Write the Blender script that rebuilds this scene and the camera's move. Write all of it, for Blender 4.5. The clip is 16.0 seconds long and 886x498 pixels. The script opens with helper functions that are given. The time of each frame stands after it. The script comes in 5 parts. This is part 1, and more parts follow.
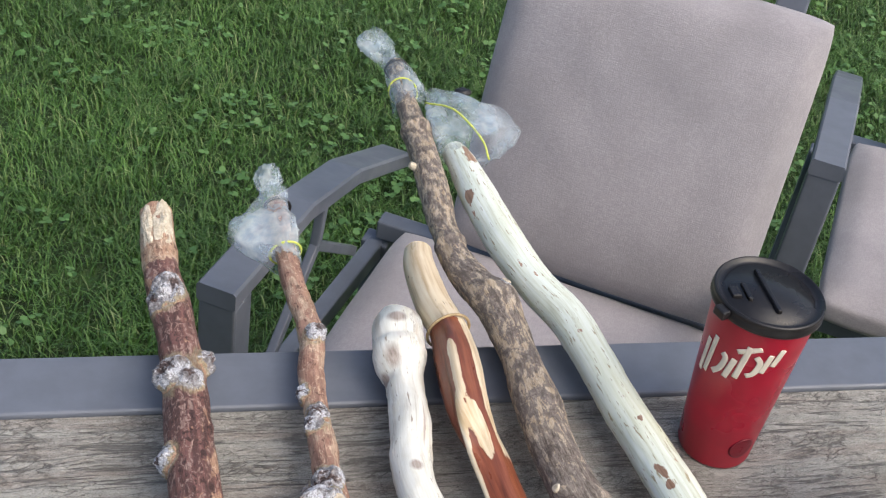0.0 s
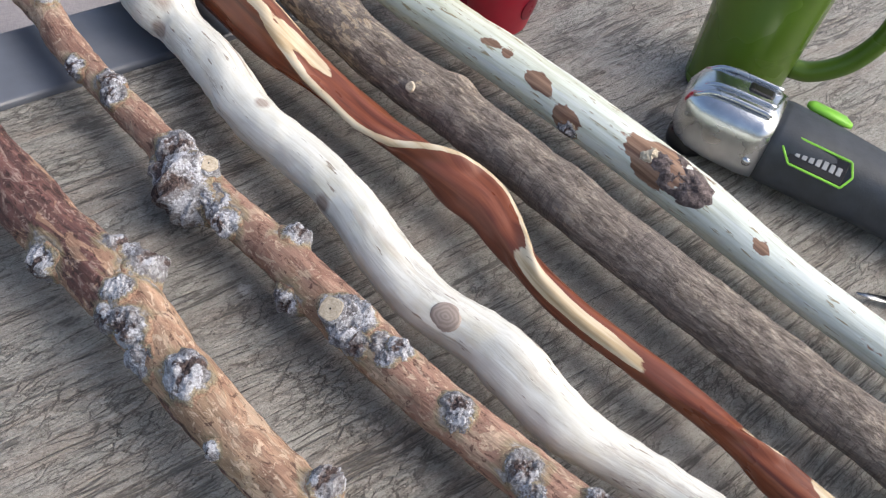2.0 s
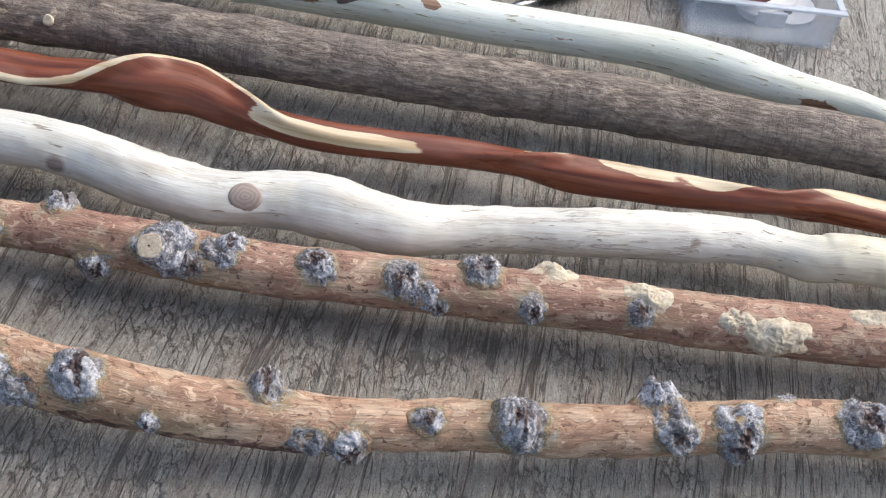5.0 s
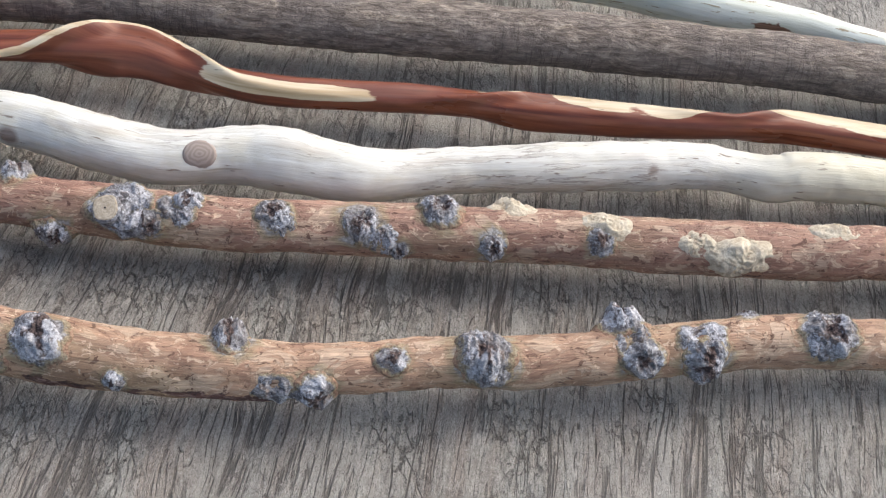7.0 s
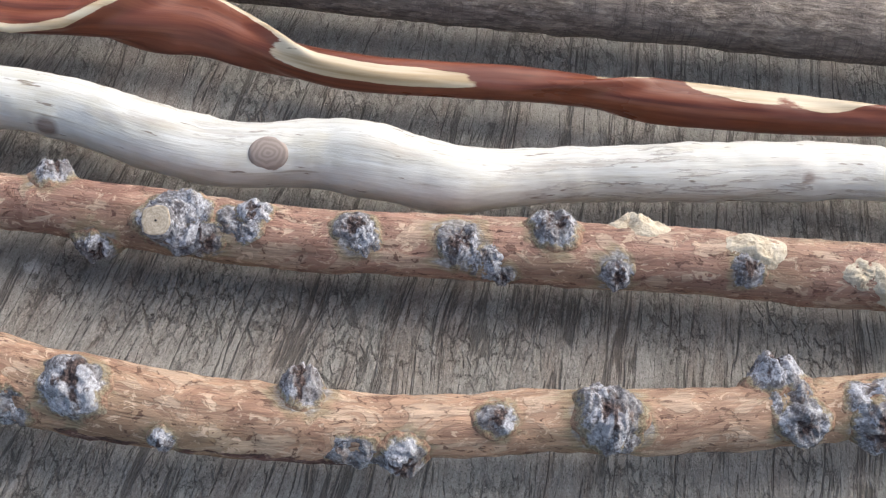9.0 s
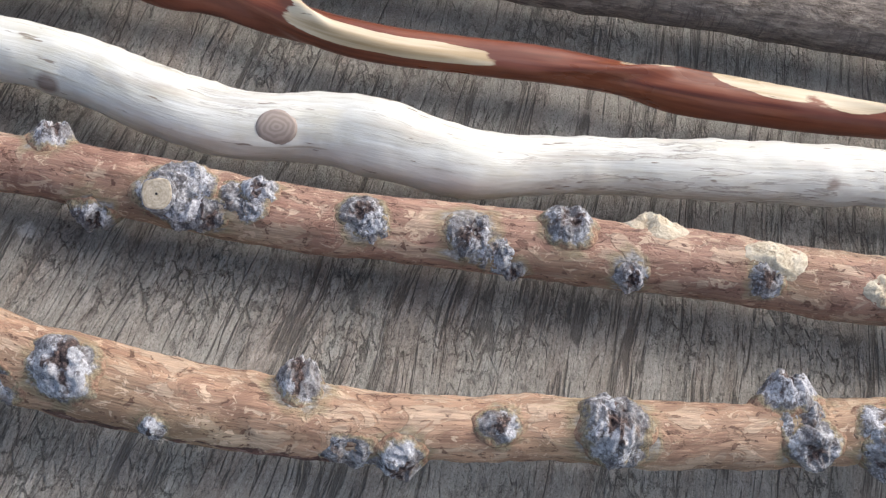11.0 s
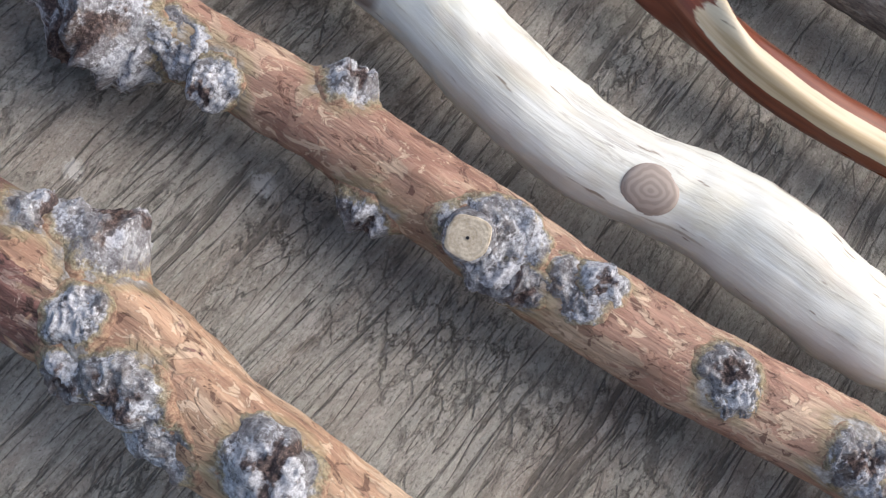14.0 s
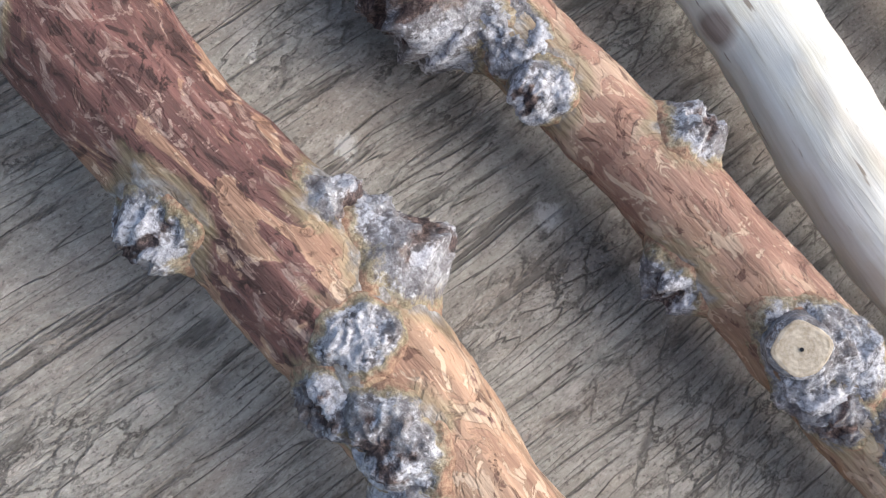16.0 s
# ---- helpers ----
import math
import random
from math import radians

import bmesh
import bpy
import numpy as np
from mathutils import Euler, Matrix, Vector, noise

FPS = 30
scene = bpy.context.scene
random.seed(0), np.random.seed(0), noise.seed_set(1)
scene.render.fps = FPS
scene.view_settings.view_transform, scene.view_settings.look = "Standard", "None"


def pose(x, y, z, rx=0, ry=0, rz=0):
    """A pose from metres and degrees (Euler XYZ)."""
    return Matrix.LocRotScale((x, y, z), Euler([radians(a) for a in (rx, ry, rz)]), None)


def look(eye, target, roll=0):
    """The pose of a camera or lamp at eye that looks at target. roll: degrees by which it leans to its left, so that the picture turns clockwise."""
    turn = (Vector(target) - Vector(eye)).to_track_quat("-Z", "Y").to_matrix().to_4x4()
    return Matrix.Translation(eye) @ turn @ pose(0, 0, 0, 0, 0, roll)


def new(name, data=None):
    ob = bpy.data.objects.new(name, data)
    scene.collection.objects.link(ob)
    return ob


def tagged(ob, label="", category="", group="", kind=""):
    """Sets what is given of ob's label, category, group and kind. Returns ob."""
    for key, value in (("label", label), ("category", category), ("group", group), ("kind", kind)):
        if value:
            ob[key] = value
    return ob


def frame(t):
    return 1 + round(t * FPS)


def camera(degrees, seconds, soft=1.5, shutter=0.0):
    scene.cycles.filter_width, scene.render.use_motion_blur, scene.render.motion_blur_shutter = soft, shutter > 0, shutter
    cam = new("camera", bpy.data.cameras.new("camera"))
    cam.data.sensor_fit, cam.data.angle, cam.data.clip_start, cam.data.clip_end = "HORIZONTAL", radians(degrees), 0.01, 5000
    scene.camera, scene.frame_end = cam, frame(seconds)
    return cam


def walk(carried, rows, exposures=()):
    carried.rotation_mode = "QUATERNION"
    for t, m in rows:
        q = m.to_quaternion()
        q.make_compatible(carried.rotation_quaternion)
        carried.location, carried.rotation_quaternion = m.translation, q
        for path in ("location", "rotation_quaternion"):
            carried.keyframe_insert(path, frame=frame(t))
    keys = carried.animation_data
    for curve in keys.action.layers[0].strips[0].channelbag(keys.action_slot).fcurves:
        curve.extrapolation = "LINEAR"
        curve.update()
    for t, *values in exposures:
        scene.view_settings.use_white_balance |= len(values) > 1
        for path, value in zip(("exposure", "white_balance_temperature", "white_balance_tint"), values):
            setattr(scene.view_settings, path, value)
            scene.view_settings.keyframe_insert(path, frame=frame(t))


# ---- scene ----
cam = camera(38.00, 16.0, soft=1.2)
PATH = [
    (0, (-0.0311, -0.0785, 1.5266), (0.0811, 0.3021, 1.2224), 9.75),
    (0.5, (-0.0536, -0.0559, 1.4736), (0.0582, 0.3147, 1.1571), 11.15),
    (1, (-0.1438, -0.0395, 1.4393), (0.0548, 0.2865, 1.1164), 14.45),
    (1.5, (-0.2710, 0.0150, 1.3814), (0.0089, 0.2639, 1.0502), 15.91),
    (2, (-0.2801, 0.0986, 1.3344), (0.0192, 0.3013, 0.9889), 19.69),
    (2.5, (-0.1996, 0.2021, 1.2790), (0.0921, 0.3611, 0.9053), 20.49),
    (3, (-0.2653, 0.2071, 1.2956), (0.0458, 0.3141, 0.9191), 18.38),
    (3.5, (-0.3425, 0.2091, 1.3109), (-0.0056, 0.2760, 0.9475), 12.07),
    (4, (-0.3885, 0.2259, 1.3081), (-0.0345, 0.2546, 0.9562), 12.95),
    (4.5, (-0.3816, 0.2281, 1.3097), (-0.0177, 0.2460, 0.9673), 12.45),
    (5, (-0.3796, 0.2276, 1.3066), (-0.0218, 0.2474, 0.9578), 10.80),
    (5.2, (-0.3836, 0.2163, 1.3002), (-0.0293, 0.2399, 0.9482), 9.65),
    (7.3, (-0.3892, 0.2043, 1.2972), (-0.0386, 0.2192, 0.9410), 7.23),
    (7.5, (-0.3817, 0.2119, 1.2900), (-0.0274, 0.2306, 0.9377), 6.88),
    (8, (-0.3267, 0.2396, 1.2681), (0.0228, 0.2618, 0.9112), 6.98),
    (8.5, (-0.2941, 0.2345, 1.2394), (0.0406, 0.2694, 0.8696), 5.55),
    (11, (-0.2427, 0.2486, 1.2416), (0.0640, 0.2795, 0.8479), 9.48),
    (11.5, (-0.2298, 0.2746, 1.2383), (0.0734, 0.3003, 0.8415), 13.49),
    (12, (-0.2057, 0.3064, 1.2318), (0.0922, 0.3305, 0.8310), 17.86),
    (12.5, (-0.1822, 0.3444, 1.2127), (0.1073, 0.3756, 0.8062), 22.90),
    (13, (-0.1570, 0.3667, 1.1917), (0.1250, 0.4009, 0.7802), 24.07),
    (13.5, (-0.1335, 0.3936, 1.1722), (0.1340, 0.4233, 0.7508), 27.32),
    (14, (-0.1005, 0.4007, 1.1297), (0.1451, 0.4221, 0.6947), 32.96),
    (14.5, (-0.0788, 0.4149, 1.1000), (0.1494, 0.4223, 0.6551), 39.52),
    (15, (-0.0753, 0.4451, 1.0846), (0.1479, 0.4447, 0.6372), 45.34),
    (15.5, (-0.0882, 0.4774, 1.0668), (0.1436, 0.4840, 0.6238), 48.15),
    (16, (-0.1081, 0.4730, 1.0553), (0.1305, 0.4986, 0.6166), 46.43),
]
walk(cam, [(t, look(eye, target, roll)) for t, eye, target, roll in PATH], exposures=[(0.0, 0.42), (14.0, 0.44), (15.0, 0.56), (16.0, 0.70)])

# ---- world and light ----
world = bpy.data.worlds.new("sky")
scene.world = world
world.use_nodes = True
wn = world.node_tree
sky = wn.nodes.new("ShaderNodeTexSky")
sky.sky_type, sky.sun_disc = "NISHITA", False
SUN_UP, SUN_ROUND = radians(50), radians(140)
sky.sun_elevation, sky.sun_rotation = SUN_UP, SUN_ROUND
sky.air_density, sky.dust_density, sky.ozone_density = 1.0, 5.0, 1.0
wn.nodes["Background"].inputs[1].default_value = 0.15
wn.links.new(sky.outputs[0], wn.nodes["Background"].inputs[0])
sun = new("sun", bpy.data.lights.new("sun", "SUN"))
sun.data.energy, sun.data.angle, sun.data.color = 1.15, radians(75), (1.0, 0.97, 0.93)
sun.matrix_world = pose(0, 0, 6, 90 - math.degrees(SUN_UP), 0, 180 - math.degrees(SUN_ROUND))

# ---- materials ----
# the sticks lie at T on their knobs and crooks, a little above the tabletop at TOP
T = 0.757
TOP = 0.744
RIM_TOP = 0.749


class Nodes:
    """A small wrapper for node materials."""

    def __init__(self, name):
        self.m = bpy.data.materials.new(name)
        self.m.use_nodes = True
        self.t = self.m.node_tree
        self.bsdf = self.t.nodes["Principled BSDF"]

    def put(self, socket, value):
        if isinstance(value, bpy.types.NodeSocket):
            self.t.links.new(value, socket)
        else:
            if isinstance(value, tuple) and len(value) == 3 and socket.type == "RGBA":
                value = (*value, 1)
            socket.default_value = value

    def attr(self, name, out="Vector"):
        n = self.t.nodes.new("ShaderNodeAttribute")
        n.attribute_name = name
        return n.outputs[out]

    def coord(self, scale=(1, 1, 1), source=None, turn=0.0):
        n = self.t.nodes.new("ShaderNodeMapping")
        n.inputs["Scale"].default_value = scale
        n.inputs["Rotation"].default_value = (0, 0, turn)
        if source is None:
            source = self.t.nodes.new("ShaderNodeTexCoord").outputs["Object"]
        self.put(n.inputs[0], source)
        return n.outputs[0]

    def noise(self, vec, scale, detail=4.0, rough=0.55, distort=0.0):
        n = self.t.nodes.new("ShaderNodeTexNoise")
        self.put(n.inputs["Vector"], vec)
        n.inputs["Scale"].default_value, n.inputs["Detail"].default_value = scale, detail
        n.inputs["Roughness"].default_value, n.inputs["Distortion"].default_value = rough, distort
        # spread the values over the whole range
        wide = self.t.nodes.new("ShaderNodeMapRange")
        wide.inputs[1].default_value, wide.inputs[2].default_value = 0.17, 0.83
        self.put(wide.inputs[0], n.outputs[0])
        return wide.outputs[0]

    def hard(self, value, k):
        """More contrast about the middle."""
        return self.math("ADD", self.math("MULTIPLY", self.math("SUBTRACT", value, 0.5), k), 0.5, True)

    def voronoi(self, vec, scale, feature="F1"):
        n = self.t.nodes.new("ShaderNodeTexVoronoi")
        n.feature = feature
        self.put(n.inputs["Vector"], vec)
        n.inputs["Scale"].default_value = scale
        return n.outputs["Distance"]

    def ramp(self, fac, stops):
        n = self.t.nodes.new("ShaderNodeValToRGB")
        els = n.color_ramp.elements
        while len(els) < len(stops):
            els.new(0.5)
        for e, (p, c) in zip(els, stops):
            e.position = p
            e.color = (*c, 1) if isinstance(c, tuple) else (c, c, c, 1)
        self.put(n.inputs[0], fac)
        return n.outputs[0]

    def mix(self, fac, a, b, mode="MIX"):
        n = self.t.nodes.new("ShaderNodeMix")
        n.data_type, n.blend_type = "RGBA", mode
        self.put(n.inputs[0], fac)
        self.put(n.inputs[6], a)
        self.put(n.inputs[7], b)
        return n.outputs[2]

    def math(self, op, a, b=0.0, clamp=False):
        n = self.t.nodes.new("ShaderNodeMath")
        n.operation, n.use_clamp = op, clamp
        self.put(n.inputs[0], a)
        self.put(n.inputs[1], b)
        return n.outputs[0]

    def along(self, start, end):
        """0 to 1 between two distances down a stick from its far end."""
        n = self.t.nodes.new("ShaderNodeSeparateXYZ")
        self.put(n.inputs[0], self.attr("flow"))
        r = self.t.nodes.new("ShaderNodeMapRange")
        r.inputs[1].default_value, r.inputs[2].default_value = start, end
        self.put(r.inputs[0], n.outputs[0])
        return r.outputs[0]

    def bump(self, height, strength=0.5, distance=0.001):
        n = self.t.nodes.new("ShaderNodeBump")
        n.inputs["Strength"].default_value, n.inputs["Distance"].default_value = strength, distance
        self.put(n.inputs["Height"], height)
        self.t.links.new(n.outputs[0], self.bsdf.inputs["Normal"])

    def set(self, **kw):
        for k, v in kw.items():
            self.put(self.bsdf.inputs[k.replace("_", " ")], v)
        return self.m


def plain(name, color, rough=0.5, metal=0.0, vary=0.15, scale=60.0, bump=0.15):
    """A surface of one colour with slight mottling and a fine relief."""
    m = Nodes(name)
    v = m.coord()
    n = m.noise(v, scale, 5)
    dark = tuple(c * (1 - vary) for c in color)
    light = tuple(min(1, c * (1 + vary)) for c in color)
    m.bump(m.noise(v, scale * 6, 3), bump, 0.0006)
    rr = m.ramp(m.noise(v, scale * 0.4, 3), [(0.3, max(0.02, rough - 0.1)), (0.7, min(1, rough + 0.1))])
    return m.set(Base_Color=m.ramp(n, [(0.3, dark), (0.7, light)]), Roughness=rr, Metallic=metal)


def table_material():
    """Printed weathered wood: wandering grain, dark checks along it and across it, worn pale and brown patches."""
    m = Nodes("weathered_wood_look_top")

    def moved(vec, by, amount):
        n = m.t.nodes.new("ShaderNodeVectorMath")
        n.operation = "MULTIPLY_ADD"
        m.put(n.inputs[0], by)
        n.inputs[1].default_value = amount
        m.put(n.inputs[2], vec)
        return n.outputs[0]

    base = moved(m.coord(), m.noise(m.coord((3.2, 7, 1)), 1.0, 3), (0.0, 0.024, 0.0))
    base = moved(base, m.noise(m.coord((28, 40, 1)), 1.0, 4, 0.6), (0.0, 0.0014, 0.0))
    fine = m.hard(m.noise(m.coord((230, 620, 1), base), 1.0, 6, 0.75), 1.4)
    mid = m.hard(m.noise(m.coord((26, 230, 1), base), 1.0, 8, 0.75), 1.2)
    wide = m.hard(m.noise(m.coord((5, 62, 1), base), 1.0, 5, 0.6), 1.4)
    broad = m.noise(m.coord((5, 12, 1), base), 1.0, 4)
    patch = m.hard(m.noise(m.coord((85, 190, 1), base), 1.0, 8, 0.78), 1.5)
    speck = m.hard(m.noise(m.coord((700, 1000, 1)), 1.0, 4, 0.75), 1.4)
    col = m.ramp(mid, [(0.12, (0.207, 0.191, 0.166)), (0.40, (0.305, 0.289, 0.257)), (0.60, (0.365, 0.351, 0.316)), (0.88, (0.469, 0.456, 0.423))])
    col = m.mix(0.45, col, m.ramp(fine, [(0.15, (0.136, 0.122, 0.105)), (0.40, (0.294, 0.278, 0.246)), (0.62, (0.376, 0.360, 0.325)), (0.88, (0.556, 0.540, 0.501))]))
    # alternating greenish-grey and pinkish-brown growth bands
    col = m.mix(m.ramp(wide, [(0.52, 0.0), (0.72, 0.45)]), col, (0.409, 0.416, 0.382))
    col = m.mix(m.ramp(wide, [(0.28, 0.42), (0.46, 0.0)]), col, (0.316, 0.262, 0.220))
    col = m.mix(m.ramp(broad, [(0.55, 0.0), (0.78, 0.35)]), col, (0.436, 0.425, 0.392))
    col = m.mix(m.ramp(patch, [(0.60, 0.0), (0.69, 0.35)]), col, (0.218, 0.196, 0.172))
    col = m.mix(m.ramp(patch, [(0.28, 0.6), (0.38, 0.0)]), col, (0.496, 0.469, 0.434))
    col = m.mix(m.ramp(speck, [(0.24, 0.65), (0.36, 0.0)]), col, (0.104, 0.092, 0.081))
    col = m.mix(m.ramp(speck, [(0.66, 0.0), (0.80, 0.5)]), col, (0.567, 0.550, 0.518))
    # nested dark grain lines that come and go
    along = m.noise(m.coord((3.0, 52, 1), base), 1.0, 4, 0.40, 0.12)
    rings = m.math("ABSOLUTE", m.math("SINE", m.math("MULTIPLY", along, 50.0)))
    weak = m.noise(m.coord((26, 170, 1), base), 1.0, 7, 0.8)
    c1 = m.math("MULTIPLY", m.ramp(rings, [(0.0, 1.0), (0.07, 0.75), (0.16, 0.0)]), m.ramp(weak, [(0.43, 0.0), (0.53, 1.0)]))
    # short ragged checks across the grain
    jag = moved(m.coord(), m.noise(m.coord((210, 330, 1)), 1.0, 5, 0.75), (0.012, 0.007, 0.0))
    cell = m.voronoi(m.coord((80, 190, 1), jag), 1.0, "DISTANCE_TO_EDGE")
    gate2 = m.ramp(m.noise(m.coord((17, 26, 1), base), 1.0, 5, 0.7), [(0.46, 0.0), (0.62, 0.9)])
    c2 = m.math("MULTIPLY", m.ramp(cell, [(0.0, 1.0), (0.035, 0.7), (0.07, 0.0)]), gate2)
    thin = m.noise(m.coord((6, 150, 1), base), 1.0, 4, 0.45, 0.15)
    c3 = m.math("MULTIPLY", m.ramp(m.math("ABSOLUTE", m.math("SUBTRACT", thin, 0.5)), [(0.0, 1.0), (0.016, 0.9), (0.042, 0.0)]), m.ramp(m.noise(m.coord((16, 70, 1), base), 1.0, 7, 0.8), [(0.44, 0.0), (0.56, 1.0)]))
    # a few long open cracks
    deep = m.noise(m.coord((2.2, 40, 1), base), 1.0, 7, 0.58, 0.1)
    c4 = m.math("MULTIPLY", m.ramp(m.math("ABSOLUTE", m.math("SUBTRACT", deep, 0.5)), [(0.0, 1.0), (0.016, 0.8), (0.03, 0.0)]), m.ramp(m.noise(m.coord((11, 16, 1)), 1.0, 5, 0.7), [(0.48, 0.0), (0.56, 1.0)]))
    cracks = m.math("MAXIMUM", m.math("MAXIMUM", c1, c3), m.math("MAXIMUM", c2, c4))
    col = m.mix(m.math("MULTIPLY", cracks, 0.72), col, (0.050, 0.043, 0.038))
    # small pale scuffs, three of them splashed near the sticks
    scuff = m.ramp(m.noise(m.coord((26, 30, 1)), 1.0, 7, 0.85), [(0.80, 0.0), (0.90, 0.6)])
    ragged = moved(m.coord(), m.noise(m.coord((330, 330, 1)), 1.0, 5, 0.8), (0.010, 0.010, 0.0))
    for x, y, size in ((0.100, 0.486, 0.005), (0.062, 0.535, 0.004), (0.057, 0.571, 0.002)):
        n = m.t.nodes.new("ShaderNodeVectorMath")
        n.operation = "DISTANCE"
        m.put(n.inputs[0], ragged)
        n.inputs[1].default_value = (x, y, TOP)
        scuff = m.math("MAXIMUM", scuff, m.ramp(m.math("DIVIDE", n.outputs["Value"], size), [(0.55, 0.75), (1.0, 0.0)]))
    col = m.mix(scuff, col, (0.654, 0.654, 0.632))
    h = m.math("SUBTRACT", m.math("ADD", m.math("MULTIPLY", fine, 0.5), m.math("MULTIPLY", speck, 0.35)), cracks)
    m.bump(h, 0.9, 0.0012)
    return m.set(Base_Color=col, Roughness=m.ramp(mid, [(0.3, 0.64), (0.7, 0.52)]))


def peeled_material(name, wood, dark, light, bark):
    """Bark stripped in layers: smooth inner bark, torn scraps of lighter and darker layers, lichen where the mask says."""
    m = Nodes(name)
    f = m.attr("flow")
    fib = m.hard(m.noise(m.coord((70, 900, 900), f), 1.0, 5, 0.65), 1.5)
    soft = m.noise(m.coord((16, 230, 230), f), 1.0, 5, 0.6)
    layer = m.hard(m.noise(m.coord((38, 64, 64), f), 1.0, 6, 0.58, 0.9), 1.6)
    scrap = m.hard(m.noise(m.coord((130, 210, 210), f), 1.0, 6, 0.68, 0.8), 1.5)
    broad = m.noise(m.coord((10, 24, 24), f), 1.0, 3)

    def tone(c, k):
        return tuple(min(1.0, v * k) for v in c)

    # the middle layer, streaked
    col = m.ramp(soft, [(0.25, tone(wood, 0.72)), (0.5, wood), (0.75, tone(wood, 1.28))])
    # a lighter layer below and a darker one above it, with crisp torn edges
    pale = m.ramp(fib, [(0.25, tone(light, 0.68)), (0.55, tone(light, 0.92)), (0.8, tone(light, 1.1))])
    rust = m.ramp(fib, [(0.25, tone(dark, 0.65)), (0.6, dark), (0.85, tone(dark, 1.7))])
    col = m.mix(m.ramp(layer, [(0.60, 0.0), (0.65, 0.62)]), col, pale)
    col = m.mix(m.ramp(layer, [(0.31, 0.50), (0.37, 0.0)]), col, rust)
    col = m.mix(m.ramp(broad, [(0.60, 0.0), (0.82, 0.32)]), col, (0.37, 0.30, 0.16))
    # small flakes and gouges
    col = m.mix(m.ramp(scrap, [(0.68, 0.0), (0.72, 0.8)]), col, tone(light, 1.12))
    col = m.mix(m.ramp(scrap, [(0.25, 0.85), (0.30, 0.0)]), col, tone(dark, 0.5))
    col = m.mix(m.ramp(fib, [(0.18, 0.40), (0.34, 0.0)]), col, tone(dark, 0.75))
    col = m.mix(m.ramp(fib, [(0.66, 0.0), (0.86, 0.38)]), col, tone(light, 1.1))
    # dark plates of outer bark with worn streaks
    bm = m.math("ADD", m.attr("bark", "Fac"), m.math("MULTIPLY", m.math("SUBTRACT", layer, 0.5), 0.9))
    plates = m.ramp(soft, [(0.25, tone(bark, 0.55)), (0.48, bark), (0.68, tone(bark, 1.7)), (0.85, (0.36, 0.24, 0.20))])
    plates = m.mix(m.ramp(scrap, [(0.60, 0.0), (0.66, 0.75)]), plates, m.ramp(fib, [(0.3, (0.26, 0.16, 0.13)), (0.7, (0.50, 0.37, 0.31))]))
    plates = m.mix(m.ramp(scrap, [(0.28, 0.9), (0.36, 0.0)]), plates, tone(bark, 0.35))
    col = m.mix(m.ramp(bm, [(0.45, 0.0), (0.50, 1.0)]), col, plates)
    # an olive, then grey fringe round the knobs
    fringe = m.math("ADD", m.attr("lichen", "Fac"), m.math("MULTIPLY", m.math("SUBTRACT", layer, 0.5), 0.55))
    grain = m.noise(m.coord((420, 420, 420), f), 1.0, 4, 0.7)
    lich = m.ramp(grain, [(0.2, (0.15, 0.13, 0.12)), (0.45, (0.27, 0.26, 0.25)), (0.62, (0.42, 0.42, 0.42)), (0.85, (0.62, 0.63, 0.64))])
    col = m.mix(m.ramp(fringe, [(0.36, 0.0), (0.50, 0.6)]), col, m.ramp(fib, [(0.3, (0.22, 0.175, 0.095)), (0.7, (0.42, 0.36, 0.22))]))
    col = m.mix(m.ramp(fringe, [(0.55, 0.0), (0.72, 0.9)]), col, lich)
    edges = m.math("ADD", m.ramp(layer, [(0.36, 1.0), (0.39, 0.5), (0.59, 0.5), (0.63, 0.0)]), m.ramp(scrap, [(0.27, 0.0), (0.32, 0.4), (0.68, 0.4), (0.73, 0.8)]))
    h = m.math("ADD", m.math("MULTIPLY", fib, 0.45), m.math("ADD", edges, m.math("MULTIPLY", grain, m.math("MULTIPLY", fringe, 0.6))))
    m.bump(h, 0.8, 0.0011)
    return m.set(Base_Color=col, Roughness=m.ramp(soft, [(0.3, 0.5), (0.7, 0.64)]))


def shifted(m):
    """Object coordinates, moved by chance from object to object."""
    info = m.t.nodes.new("ShaderNodeObjectInfo")
    n = m.t.nodes.new("ShaderNodeVectorMath")
    n.operation = "ADD"
    m.put(n.inputs[0], m.coord())
    m.put(n.inputs[1], info.outputs["Random"])
    return n.outputs[0]


